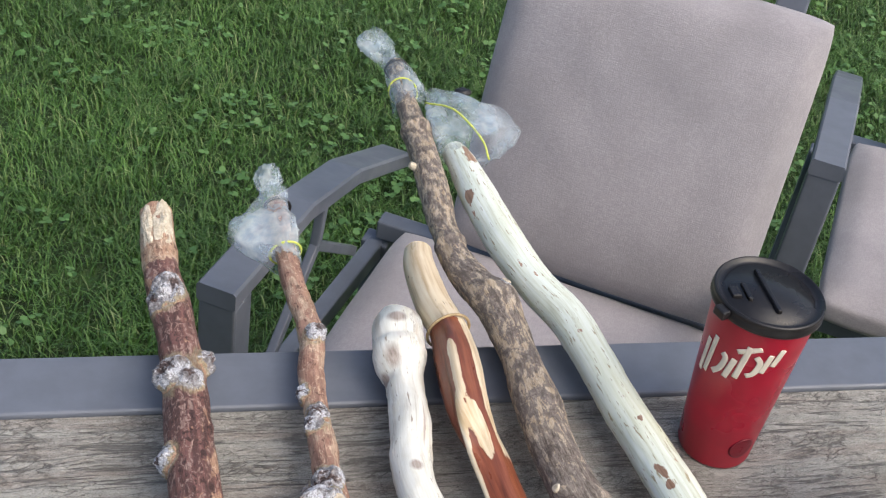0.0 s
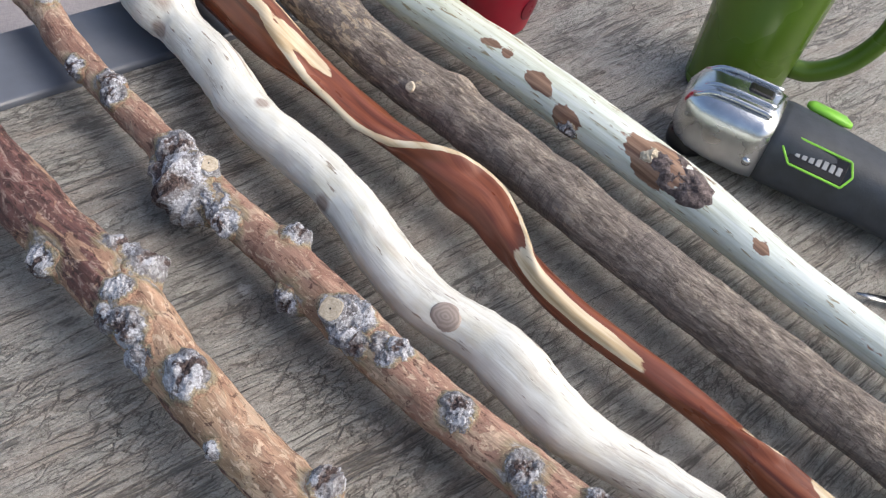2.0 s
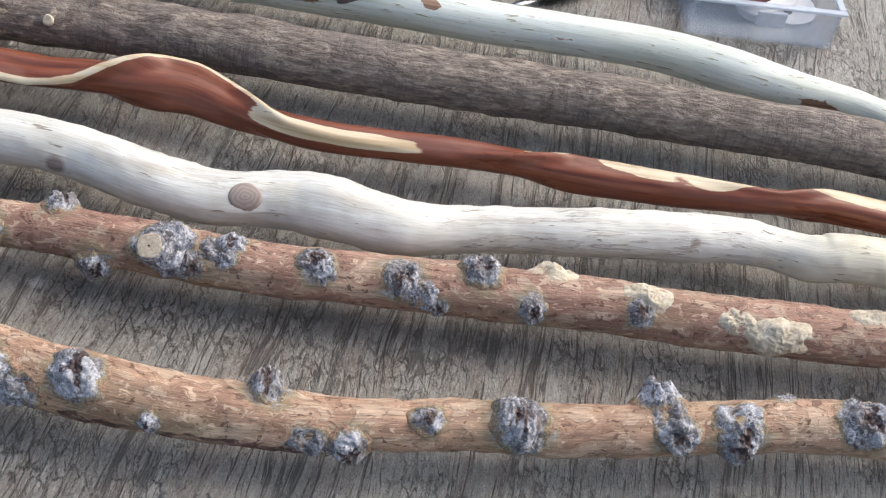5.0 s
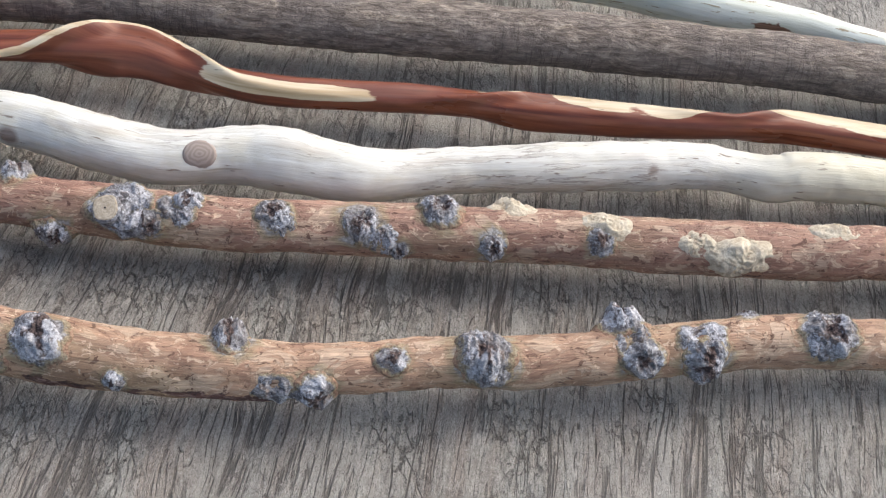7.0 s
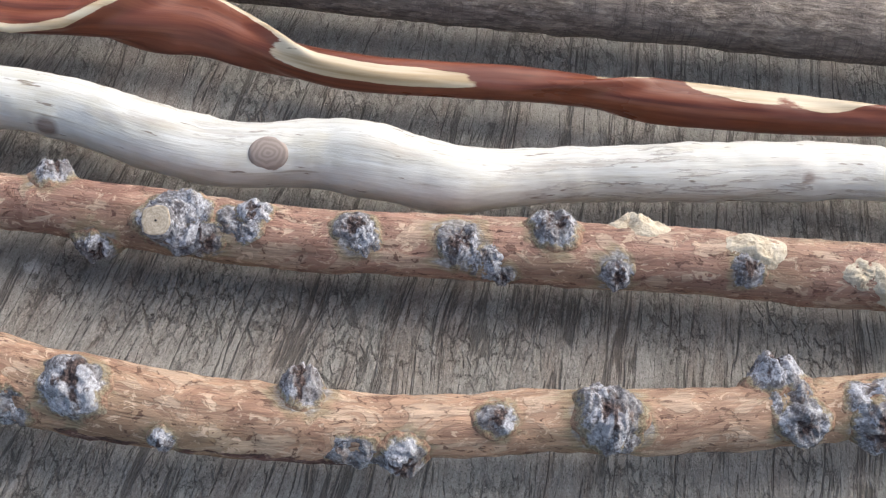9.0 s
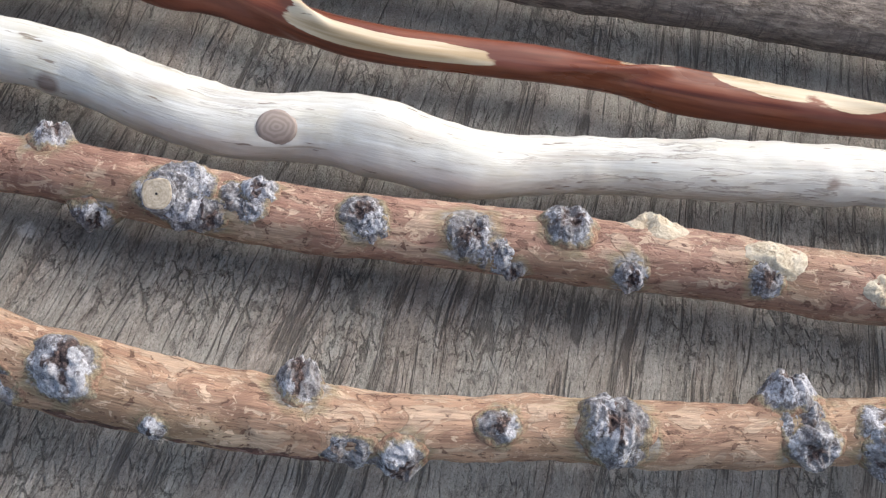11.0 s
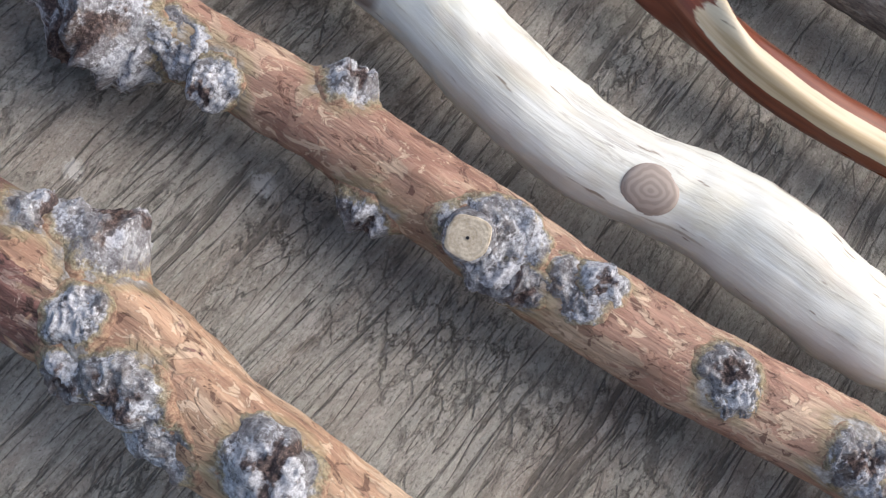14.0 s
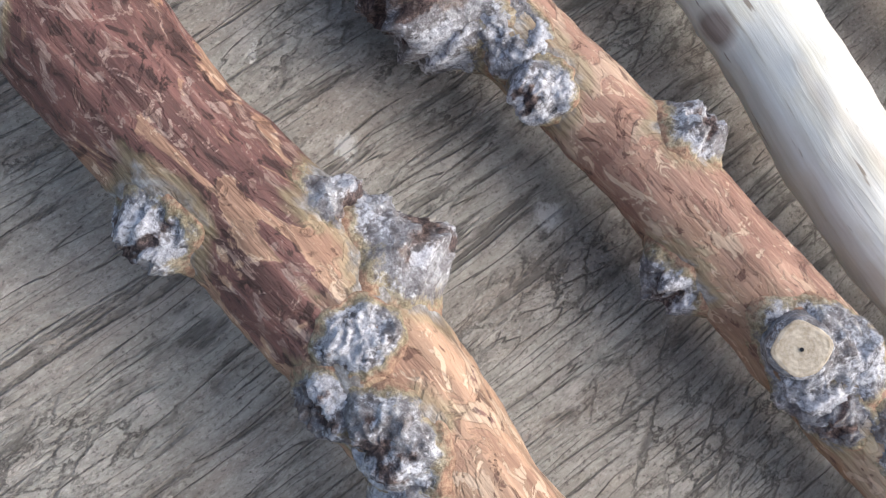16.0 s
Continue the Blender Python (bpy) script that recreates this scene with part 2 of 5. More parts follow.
def lichen_material(name):
    """A knob: bark at its foot, grey-blue lichen with a white bloom on its sides, a dark ragged heart, dark dips
    between its crags.
    """
    m = Nodes(name)
    v = shifted(m)
    a = m.hard(m.noise(v, 230, 6, 0.68), 1.6)
    b = m.hard(m.noise(v, 700, 5, 0.75), 1.5)
    big = m.noise(v, 85, 4, 0.6)
    col = m.ramp(a, [(0.20, (0.085, 0.074, 0.075)), (0.42, (0.180, 0.172, 0.180)), (0.56, (0.290, 0.290, 0.305)), (0.72, (0.45, 0.46, 0.48)), (0.86, (0.66, 0.68, 0.70))])
    col = m.mix(0.35, col, m.ramp(b, [(0.20, (0.07, 0.062, 0.062)), (0.45, (0.21, 0.20, 0.21)), (0.62, (0.36, 0.36, 0.375)), (0.85, (0.64, 0.65, 0.66))]))
    col = m.mix(m.ramp(big, [(0.60, 0.0), (0.72, 0.6)]), col, m.ramp(b, [(0.3, (0.13, 0.085, 0.065)), (0.7, (0.30, 0.22, 0.16))]))
    bloom = m.math("ADD", m.noise(v, 70, 4, 0.6, 0.3), m.math("MULTIPLY", m.math("SUBTRACT", b, 0.5), 0.3))
    col = m.mix(m.ramp(bloom, [(0.50, 0.0), (0.60, 0.78)]), col, m.ramp(b, [(0.25, (0.34, 0.35, 0.39)), (0.55, (0.58, 0.60, 0.65)), (0.8, (0.80, 0.82, 0.86))]))
    hollows = m.attr("hollows", "Fac")
    col = m.mix(m.ramp(m.math("ADD", hollows, m.math("MULTIPLY", m.math("SUBTRACT", a, 0.5), 0.9)), [(0.30, 0.0), (0.60, 0.95)]), col, m.ramp(b, [(0.25, (0.022, 0.015, 0.015)), (0.55, (0.085, 0.052, 0.046)), (0.85, (0.24, 0.17, 0.145))]))
    foot = m.math("ADD", m.attr("foot", "Fac"), m.math("ADD", m.math("MULTIPLY", m.math("SUBTRACT", a, 0.5), 0.5), m.math("MULTIPLY", m.math("SUBTRACT", big, 0.5), 0.7)))
    col = m.mix(m.ramp(foot, [(0.42, 0.0), (0.60, 0.85)]), col, m.ramp(b, [(0.3, (0.20, 0.155, 0.085)), (0.7, (0.40, 0.335, 0.20))]))
    col = m.mix(m.ramp(foot, [(0.66, 0.0), (0.84, 1.0)]), col, m.ramp(b, [(0.2, (0.22, 0.125, 0.085)), (0.5, (0.35, 0.215, 0.145)), (0.8, (0.48, 0.33, 0.22))]))
    m.bump(m.math("ADD", a, m.math("MULTIPLY", b, 0.4)), 0.8, 0.0010)
    return m.set(Base_Color=col, Roughness=0.85)


def torn_material(name, dark, mid, light, relief=1.0):
    """Ragged bark: three tones in coarse flakes."""
    m = Nodes(name)
    v = shifted(m)
    a = m.noise(v, 150, 6, 0.7)
    b = m.noise(v, 480, 4, 0.7)
    col = m.mix(0.4, m.ramp(a, [(0.22, dark), (0.42, mid), (0.70, light)]), m.ramp(b, [(0.25, dark), (0.5, mid), (0.8, light)]))
    m.bump(m.math("ADD", a, b), relief, 0.002)
    return m.set(Base_Color=col, Roughness=0.85)


def driftwood_material():
    m = Nodes("bleached_white_wood")
    f = m.attr("flow")
    fib = m.noise(m.coord((13, 330, 330), f), 1.0, 6, 0.62)
    blot = m.noise(m.coord((20, 55, 55), f), 1.0, 5, 0.65)
    streak = m.noise(m.coord((11, 120, 120), f), 1.0, 6, 0.6, 0.3)
    col = m.ramp(fib, [(0.20, (0.46, 0.43, 0.35)), (0.30, (0.66, 0.655, 0.585)), (0.6, (0.745, 0.75, 0.695)), (0.8, (0.80, 0.81, 0.765))])
    col = m.mix(m.ramp(blot, [(0.56, 0.0), (0.72, 0.5)]), col, (0.62, 0.595, 0.47))
    col = m.mix(m.ramp(blot, [(0.24, 0.4), (0.38, 0.0)]), col, (0.58, 0.53, 0.48))
    # weathered streaks with fine dark checks inside them
    worn = m.ramp(m.noise(m.coord((9, 34, 34), f), 1.0, 4, 0.6), [(0.52, 0.0), (0.70, 0.9)])
    col = m.mix(m.math("MULTIPLY", worn, m.ramp(streak, [(0.50, 0.0), (0.64, 0.7)])), col, (0.47, 0.40, 0.32))
    check = m.ramp(m.math("ABSOLUTE", m.math("SUBTRACT", streak, 0.5)), [(0.0, 1.0), (0.035, 0.0)])
    col = m.mix(m.math("MULTIPLY", m.math("MULTIPLY", check, worn), 0.75), col, (0.20, 0.15, 0.11))
    # the near end keeps a yellower skin
    col = m.mix(m.math("MULTIPLY", m.along(0.70, 0.78), 0.6), col, (0.66, 0.62, 0.43))
    tick = m.noise(m.coord((60, 330, 330), f), 1.0, 2, 0.5)
    col = m.mix(m.ramp(tick, [(0.765, 0.0), (0.83, 0.8)]), col, (0.20, 0.15, 0.10))
    col = m.mix(m.ramp(m.attr("bark", "Fac"), [(0.28, 0.0), (0.62, 0.88)]), col, m.ramp(fib, [(0.3, (0.17, 0.12, 0.095)), (0.7, (0.42, 0.35, 0.30))]))
    m.bump(m.math("SUBTRACT", m.math("ADD", fib, m.math("MULTIPLY", tick, -0.5)), m.math("MULTIPLY", check, worn)), 0.35, 0.0009)
    return m.set(Base_Color=col, Roughness=0.48)


def twist_material():
    m = Nodes("red_heartwood_cream_sapwood")
    f = m.attr("flow")
    fib = m.noise(m.coord((11, 190, 190), f), 1.0, 5, 0.55)
    blot = m.noise(m.coord((14, 45, 45), f), 1.0, 3)
    red = m.ramp(fib, [(0.25, (0.105, 0.026, 0.012)), (0.5, (0.205, 0.058, 0.027)), (0.75, (0.27, 0.090, 0.044))])
    red = m.mix(m.ramp(blot, [(0.45, 0.0), (0.7, 0.5)]), red, (0.16, 0.05, 0.035))
    cream = m.ramp(fib, [(0.25, (0.48, 0.36, 0.21)), (0.5, (0.66, 0.55, 0.38)), (0.75, (0.74, 0.66, 0.50))])
    tick = m.noise(m.coord((50, 300, 300), f), 1.0, 2)
    cream = m.mix(m.ramp(tick, [(0.80, 0.0), (0.86, 0.9)]), cream, (0.10, 0.06, 0.03))
    edge = m.math("ADD", m.attr("cream", "Fac"), m.math("MULTIPLY", m.math("SUBTRACT", m.noise(m.coord((35, 120, 120), f), 1.0, 4), 0.5), 0.5))
    col = m.mix(m.ramp(edge, [(0.47, 0.0), (0.53, 1.0)]), red, cream)
    m.bump(fib, 0.25, 0.0008)
    return m.set(Base_Color=col, Roughness=m.ramp(blot, [(0.3, 0.26), (0.7, 0.38)]))


def grey_bark_material():
    m = Nodes("grey_brown_bark")
    f = m.attr("flow")
    fib = m.hard(m.noise(m.coord((70, 430, 430), f), 1.0, 6, 0.68), 1.3)
    plate = m.hard(m.noise(m.coord((75, 150, 150), f), 1.0, 7, 0.72, 0.4), 1.7)
    rough = m.noise(m.coord((300, 520, 520), f), 1.0, 4, 0.7)
    blot = m.noise(m.coord((14, 30, 30), f), 1.0, 3)
    col = m.ramp(fib, [(0.18, (0.105, 0.080, 0.064)), (0.42, (0.205, 0.168, 0.138)), (0.6, (0.275, 0.232, 0.195)), (0.85, (0.41, 0.355, 0.295))])
    col = m.mix(m.ramp(plate, [(0.62, 0.0), (0.70, 0.85)]), col, m.ramp(fib, [(0.3, (0.34, 0.28, 0.22)), (0.7, (0.52, 0.45, 0.37))]))
    col = m.mix(m.ramp(plate, [(0.26, 0.75), (0.38, 0.0)]), col, (0.085, 0.064, 0.053))
    col = m.mix(m.ramp(rough, [(0.22, 0.5), (0.36, 0.0)]), col, (0.08, 0.06, 0.05))
    col = m.mix(m.ramp(rough, [(0.66, 0.0), (0.80, 0.45)]), col, (0.46, 0.40, 0.34))
    col = m.mix(m.ramp(blot, [(0.4, 0.0), (0.65, 0.35)]), col, (0.235, 0.205, 0.19))
    # rings of fine lines round the stick
    lines = m.noise(m.coord((160, 14, 14), f), 1.0, 5, 0.6)
    col = m.mix(m.math("MULTIPLY", m.ramp(m.math("ABSOLUTE", m.math("SUBTRACT", lines, 0.5)), [(0.0, 0.6), (0.04, 0.0)]), m.ramp(blot, [(0.5, 0.0), (0.65, 1.0)])), col, (0.07, 0.05, 0.045))
    peel = m.math("ADD", m.attr("bark", "Fac"), m.math("MULTIPLY", m.math("SUBTRACT", plate, 0.5), 1.1))
    col = m.mix(m.ramp(peel, [(0.56, 0.0), (0.64, 0.85)]), col, m.ramp(fib, [(0.3, (0.42, 0.32, 0.21)), (0.7, (0.62, 0.52, 0.39))]))
    m.bump(m.math("ADD", m.math("MULTIPLY", rough, 0.5), m.math("ADD", m.math("MULTIPLY", fib, 0.6), plate)), 0.95, 0.0015)
    return m.set(Base_Color=col, Roughness=0.66)


def pale_green_material():
    m = Nodes("pale_green_inner_wood")
    f = m.attr("flow")
    fib = m.noise(m.coord((12, 300, 300), f), 1.0, 6, 0.6)
    tick = m.noise(m.coord((55, 420, 420), f), 1.0, 3, 0.6)
    patch = m.noise(m.coord((26, 62, 62), f), 1.0, 4, 0.6)
    col = m.ramp(fib, [(0.25, (0.58, 0.61, 0.47)), (0.5, (0.75, 0.805, 0.70)), (0.75, (0.82, 0.87, 0.81))])
    col = m.mix(m.math("MULTIPLY", m.along(0.45, 0.80), 0.75), col, m.ramp(fib, [(0.25, (0.60, 0.66, 0.60)), (0.6, (0.79, 0.855, 0.825))]))
    col = m.mix(m.ramp(m.noise(m.coord((4, 14, 14), f), 1.0, 2), [(0.45, 0.0), (0.7, 0.45)]), col, (0.68, 0.68, 0.46))
    col = m.mix(m.ramp(tick, [(0.69, 0.0), (0.74, 0.8)]), col, (0.30, 0.24, 0.11))
    col = m.mix(m.ramp(patch, [(0.77, 0.0), (0.80, 0.85)]), col, (0.36, 0.19, 0.10))
    mask = m.math("ADD", m.attr("bark", "Fac"), m.math("MULTIPLY", m.math("SUBTRACT", patch, 0.5), 1.4))
    col = m.mix(m.ramp(mask, [(0.44, 0.0), (0.50, 1.0)]), col, m.ramp(fib, [(0.3, (0.16, 0.085, 0.055)), (0.7, (0.42, 0.27, 0.18))]))
    m.bump(m.math("SUBTRACT", fib, tick), 0.25, 0.0008)
    return m.set(Base_Color=col, Roughness=0.42)


def cut_material():
    m = Nodes("sawn_end_grain")
    v = m.coord()
    ring = m.t.nodes.new("ShaderNodeTexWave")
    ring.wave_type, ring.rings_direction = "RINGS", "Z"
    m.put(ring.inputs["Vector"], v)
    ring.inputs["Scale"].default_value, ring.inputs["Distortion"].default_value = 230, 5
    ring.inputs["Detail"].default_value = 3
    ring.inputs["Detail Scale"].default_value = 2
    col = m.mix(0.72, m.ramp(ring.outputs["Fac"], [(0.2, (0.40, 0.33, 0.23)), (0.7, (0.58, 0.51, 0.40))]), m.ramp(m.noise(v, 500, 4), [(0.3, (0.42, 0.34, 0.24)), (0.7, (0.68, 0.60, 0.47))]))
    m.bump(m.noise(v, 700, 3), 0.4, 0.0005)
    return m.set(Base_Color=col, Roughness=0.8)


def fabric_material(name, color):
    m = Nodes(name)
    v = m.coord()
    weave = m.math("MULTIPLY", m.noise(m.coord((900, 120, 500)), 1.0, 2), m.noise(m.coord((120, 900, 500)), 1.0, 2))
    blot = m.noise(v, 7, 5, 0.6)
    col = m.ramp(blot, [(0.3, tuple(c * 0.86 for c in color)), (0.7, tuple(c * 1.1 for c in color))])
    col = m.mix(m.ramp(weave, [(0.15, 0.3), (0.35, 0.0)]), col, tuple(c * 0.6 for c in color))
    m.bump(weave, 0.5, 0.0008)
    return m.set(Base_Color=col, Roughness=0.95, Sheen_Weight=0.2)


M_TABLE = table_material()
M_FRAME = plain("grey_powder_coat", (0.135, 0.152, 0.185), 0.38, 0.0, 0.06, 40, 0.08)
M_DARK = plain("dark_powder_coat", (0.035, 0.035, 0.037), 0.5, 0.0, 0.1, 40, 0.1)
M_CUSHION = fabric_material("taupe_outdoor_fabric", (0.345, 0.325, 0.342))
M_RED = plain("red_plastic", (0.36, 0.008, 0.028), 0.36, 0.0, 0.08, 30, 0.04)
M_LID = plain("black_plastic", (0.012, 0.011, 0.012), 0.34, 0.0, 0.2, 60, 0.1)
M_CREAM = plain("cream_print", (0.72, 0.66, 0.55), 0.5, 0.0, 0.06, 80, 0.02)
M_GREEN = plain("green_plastic", (0.092, 0.168, 0.018), 0.3, 0.0, 0.06, 20, 0.03)
M_BROWN = plain("dark_brown_plastic", (0.028, 0.014, 0.014), 0.3, 0.0, 0.15, 50, 0.05)
M_LICHEN = lichen_material("grey_lichen_crust")
M_CUT = cut_material()
M_S1 = peeled_material("peeled_bark_dark", (0.455, 0.292, 0.194), (0.28, 0.140, 0.092), (0.66, 0.51, 0.37), (0.130, 0.062, 0.052))
M_S2 = peeled_material("peeled_bark_orange", (0.380, 0.226, 0.164), (0.24, 0.110, 0.078), (0.62, 0.475, 0.345), (0.16, 0.07, 0.04))
M_S3 = driftwood_material()
M_S4 = twist_material()
M_S5 = grey_bark_material()
M_S6 = pale_green_material()


# ---- mesh helpers ----
def mesh(name, bm, material, smooth=True):
    me = bpy.data.meshes.new(name)
    bm.normal_update()
    bm.to_mesh(me)
    bm.free()
    me.materials.append(material)
    if smooth:
        for p in me.polygons:
            p.use_smooth = True
    return me


def part(name, bm, material, parent=None, label="", smooth=False):
    ob = new(name, mesh(name, bm, material, smooth))
    if parent is not None:
        ob.parent = parent
    if label:
        tagged(ob, label)
    return ob


def thing(name, place, label, category, group="", turn=0.0):
    ob = tagged(new(name), label, category, group)
    ob.matrix_world = pose(*place, 0, 0, turn)
    return ob


def box(bm, a, b, bevel=0.0, segments=2):
    """A box between two corners, its edges rounded."""
    made = bmesh.ops.create_cube(bm, size=1.0)["verts"]
    c = [(p + q) / 2 for p, q in zip(a, b)]
    s = [abs(q - p) for p, q in zip(a, b)]
    bmesh.ops.transform(bm, matrix=Matrix.Translation(c) @ Matrix.Diagonal((*s, 1)), verts=made)
    if bevel:
        edges = list({e for v in made for e in v.link_edges})
        bmesh.ops.bevel(bm, geom=edges, offset=bevel, segments=segments, affect="EDGES", profile=0.5)
    return bm


def lathe(bm, profile, n=48, squash=1.0):
    """Turns (radius, height) pairs about z."""
    rings = []
    for r, z in profile:
        if r < 1e-6:
            rings.append([bm.verts.new((0, 0, z))])
        else:
            rings.append([bm.verts.new((r * math.cos(2 * math.pi * k / n), r * squash * math.sin(2 * math.pi * k / n), z)) for k in range(n)])
    for a, b in zip(rings, rings[1:]):
        for k in range(n):
            q = [a[k % len(a)], a[(k + 1) % len(a)], b[(k + 1) % len(b)], b[k % len(b)]]
            q = list(dict.fromkeys(q))
            if len(q) > 2:
                bm.faces.new(q)
    return bm


def smooth_path(points, step):
    """Points along a Catmull-Rom curve through rows of numbers, at about even steps."""
    p = np.array(points, float)
    p = np.vstack([2 * p[0] - p[1], p, 2 * p[-1] - p[-2]])
    out = []
    for i in range(1, len(p) - 2):
        n = max(2, int(np.linalg.norm(p[i + 1, :3] - p[i, :3]) / step))
        for k in range(n):
            t = k / n
            out.append(0.5 * (2 * p[i] + (p[i + 1] - p[i - 1]) * t + (2 * p[i - 1] - 5 * p[i] + 4 * p[i + 1] - p[i + 2]) * t * t + (3 * p[i] - p[i - 1] - 3 * p[i + 1] + p[i + 2]) * t ** 3))
    out.append(p[-2])
    return np.array(out)


def tube(bm, points, radius, n=10, step=0.004, cap=True):
    """A round rod along a smooth path; radius is a number or one for each point."""
    rr = [radius] * len(points) if isinstance(radius, (int, float)) else radius
    path = smooth_path([(*p, r) for p, r in zip(points, rr)], step)
    side = None
    rings = []
    for i, q in enumerate(path):
        d = Vector(path[min(i + 1, len(path) - 1)][:3] - path[max(i - 1, 0)][:3]).normalized()
        if side is None:
            side = d.orthogonal().normalized()
        side = (side - d * side.dot(d)).normalized()
        up = d.cross(side)
        rings.append([bm.verts.new(Vector(q[:3]) + float(q[3]) * (math.cos(a) * side + math.sin(a) * up)) for a in (2 * math.pi * k / n for k in range(n))])
    for a, b in zip(rings, rings[1:]):
        for k in range(n):
            bm.faces.new((a[k], a[(k + 1) % n], b[(k + 1) % n], b[k]))
    if cap:
        bm.faces.new(list(reversed(rings[0])))
        bm.faces.new(rings[-1])
    return bm


def bar(bm, a, b, w, h, bevel=0.003):
    """A square bar from a to b, w wide and h deep."""
    a, b = Vector(a), Vector(b)
    m = (b - a).to_track_quat("X", "Z").to_matrix().to_4x4()
    t = bmesh.new()
    box(t, (0, -w / 2, -h / 2), ((b - a).length, w / 2, h / 2), bevel)
    bmesh.ops.transform(t, matrix=Matrix.Translation(a) @ m, verts=t.verts)
    me = bpy.data.meshes.new("bar")
    t.to_mesh(me)
    t.free()
    bm.from_mesh(me)
    bpy.data.meshes.remove(me)
    return bm


# ---- ground and table ----
def ground():
    m = Nodes("lawn_soil")
    v = m.coord()
    col = m.ramp(m.noise(v, 14, 6, 0.7), [(0.3, (0.018, 0.035, 0.008)), (0.6, (0.045, 0.095, 0.018)), (0.8, (0.075, 0.12, 0.03))])
    m.bump(m.noise(v, 90, 4), 1.0, 0.02)
    mat = m.set(Base_Color=col, Roughness=0.9)
    bm = bmesh.new()
    bmesh.ops.create_grid(bm, x_segments=2, y_segments=2, size=300)
    ob = part("ground", bm, mat)
    return tagged(ob, "mown green lawn soil under the patio set", "ground", kind="structure")


def blade_mesh(name, count, xs, ys, material, rng, height, width):
    """Many bent blades in one mesh, denser where they form tufts."""
    tx, ty = rng.uniform(*xs, count // 9), rng.uniform(*ys, count // 9)
    pick = rng.integers(0, len(tx), count)
    x = tx[pick] + rng.normal(0, 0.026, count)
    y = ty[pick] + rng.normal(0, 0.022, count)
    h = rng.uniform(0.55, 1.25, count) * height * (0.8 + 0.4 * np.sin(x * 5 + 1.7 * np.cos(y * 4)) ** 2)
    a = rng.uniform(0, 2 * math.pi, count)
    lean = rng.uniform(0.35, 1.5, count) * h
    w = width * rng.uniform(0.6, 1.3, count)
    dx, dy = np.cos(a), np.sin(a)
    px, py = -dy * w, dx * w
    v = np.zeros((count, 5, 3))
    v[:, 0] = np.stack([x - px, y - py, 0 * x], 1)
    v[:, 1] = np.stack([x + px, y + py, 0 * x], 1)
    v[:, 2] = np.stack([x + dx * lean * 0.35 + px * 0.8, y + dy * lean * 0.35 + py * 0.8, h * 0.6], 1)
    v[:, 3] = np.stack([x + dx * lean * 0.35 - px * 0.8, y + dy * lean * 0.35 - py * 0.8, h * 0.6], 1)
    v[:, 4] = np.stack([x + dx * lean, y + dy * lean, h * 0.92], 1)
    base = np.arange(count)[:, None] * 5
    quads = (base + [0, 1, 2, 3]).tolist()
    tris = (base + [3, 2, 4]).tolist()
    me = bpy.data.meshes.new(name)
    me.from_pydata(v.reshape(-1, 3).tolist(), [], quads + tris)
    me.materials.append(material)
    return new(name, me)


def grass():
    rng = np.random.default_rng(4)
    m = Nodes("grass_blade")
    g = m.t.nodes.new("ShaderNodeNewGeometry")
    col = m.ramp(g.outputs["Random Per Island"], [(0.0, (0.036, 0.100, 0.016)), (0.5, (0.072, 0.172, 0.030)), (0.88, (0.125, 0.240, 0.054)), (1.0, (0.22, 0.27, 0.11))])
    big = m.noise(m.coord(), 3.0, 3)
    col = m.mix(m.ramp(big, [(0.35, 0.45), (0.65, 0.0)]), col, (0.022, 0.062, 0.010))
    mat = m.set(Base_Color=col, Roughness=0.5, Subsurface_Weight=0.0)
    ob = blade_mesh("grass", 290000, (-0.9, 2.9), (0.75, 4.2), mat, rng, 0.029, 0.0014)
    tagged(ob, "short green mown lawn grass", "grass", kind="stuff")
    # clover leaves low among the blades
    m2 = Nodes("clover_leaf")
    g2 = m2.t.nodes.new("ShaderNodeNewGeometry")
    mat2 = m2.set(Base_Color=m2.ramp(g2.outputs["Random Per Island"], [(0, (0.05, 0.13, 0.028)), (1, (0.11, 0.22, 0.06))]), Roughness=0.5)
    verts, faces = [], []
    for _ in range(700):
        cx, cy = rng.uniform(-0.8, 2.4), rng.uniform(0.9, 3.6)
        if math.sin(cx * 3.1 + 0.5) + math.cos(cy * 2.7) < rng.uniform(-1.4, 1.2):
            continue
        for _ in range(rng.integers(2, 7)):
            lx, ly, lz = cx + rng.normal(0, 0.03), cy + rng.normal(0, 0.03), rng.uniform(0.018, 0.040)
            turn = rng.uniform(0, 6.28)
            for k in range(3):
                a0 = turn + k * 2.094
                r = rng.uniform(0.003, 0.0075)
                c = (lx + math.cos(a0) * r, ly + math.sin(a0) * r)
                i = len(verts)
                tilt = rng.normal(0, 0.25, 2)
                for j in range(6):
                    b = a0 + j * 1.047
                    ox, oy = math.cos(b) * r, math.sin(b) * r
                    verts.append((c[0] + ox, c[1] + oy, lz + ox * tilt[0] + oy * tilt[1]))
                faces.append(list(range(i, i + 6)))
    me = bpy.data.meshes.new("clover")
    me.from_pydata(verts, [], faces)
    me.materials.append(mat2)
    tagged(new("clover", me), "clover leaves scattered through the lawn", "clover", kind="stuff")


X0, X1, Y0, Y1, RIM = -0.55, 1.30, -0.270, 0.686, 0.067


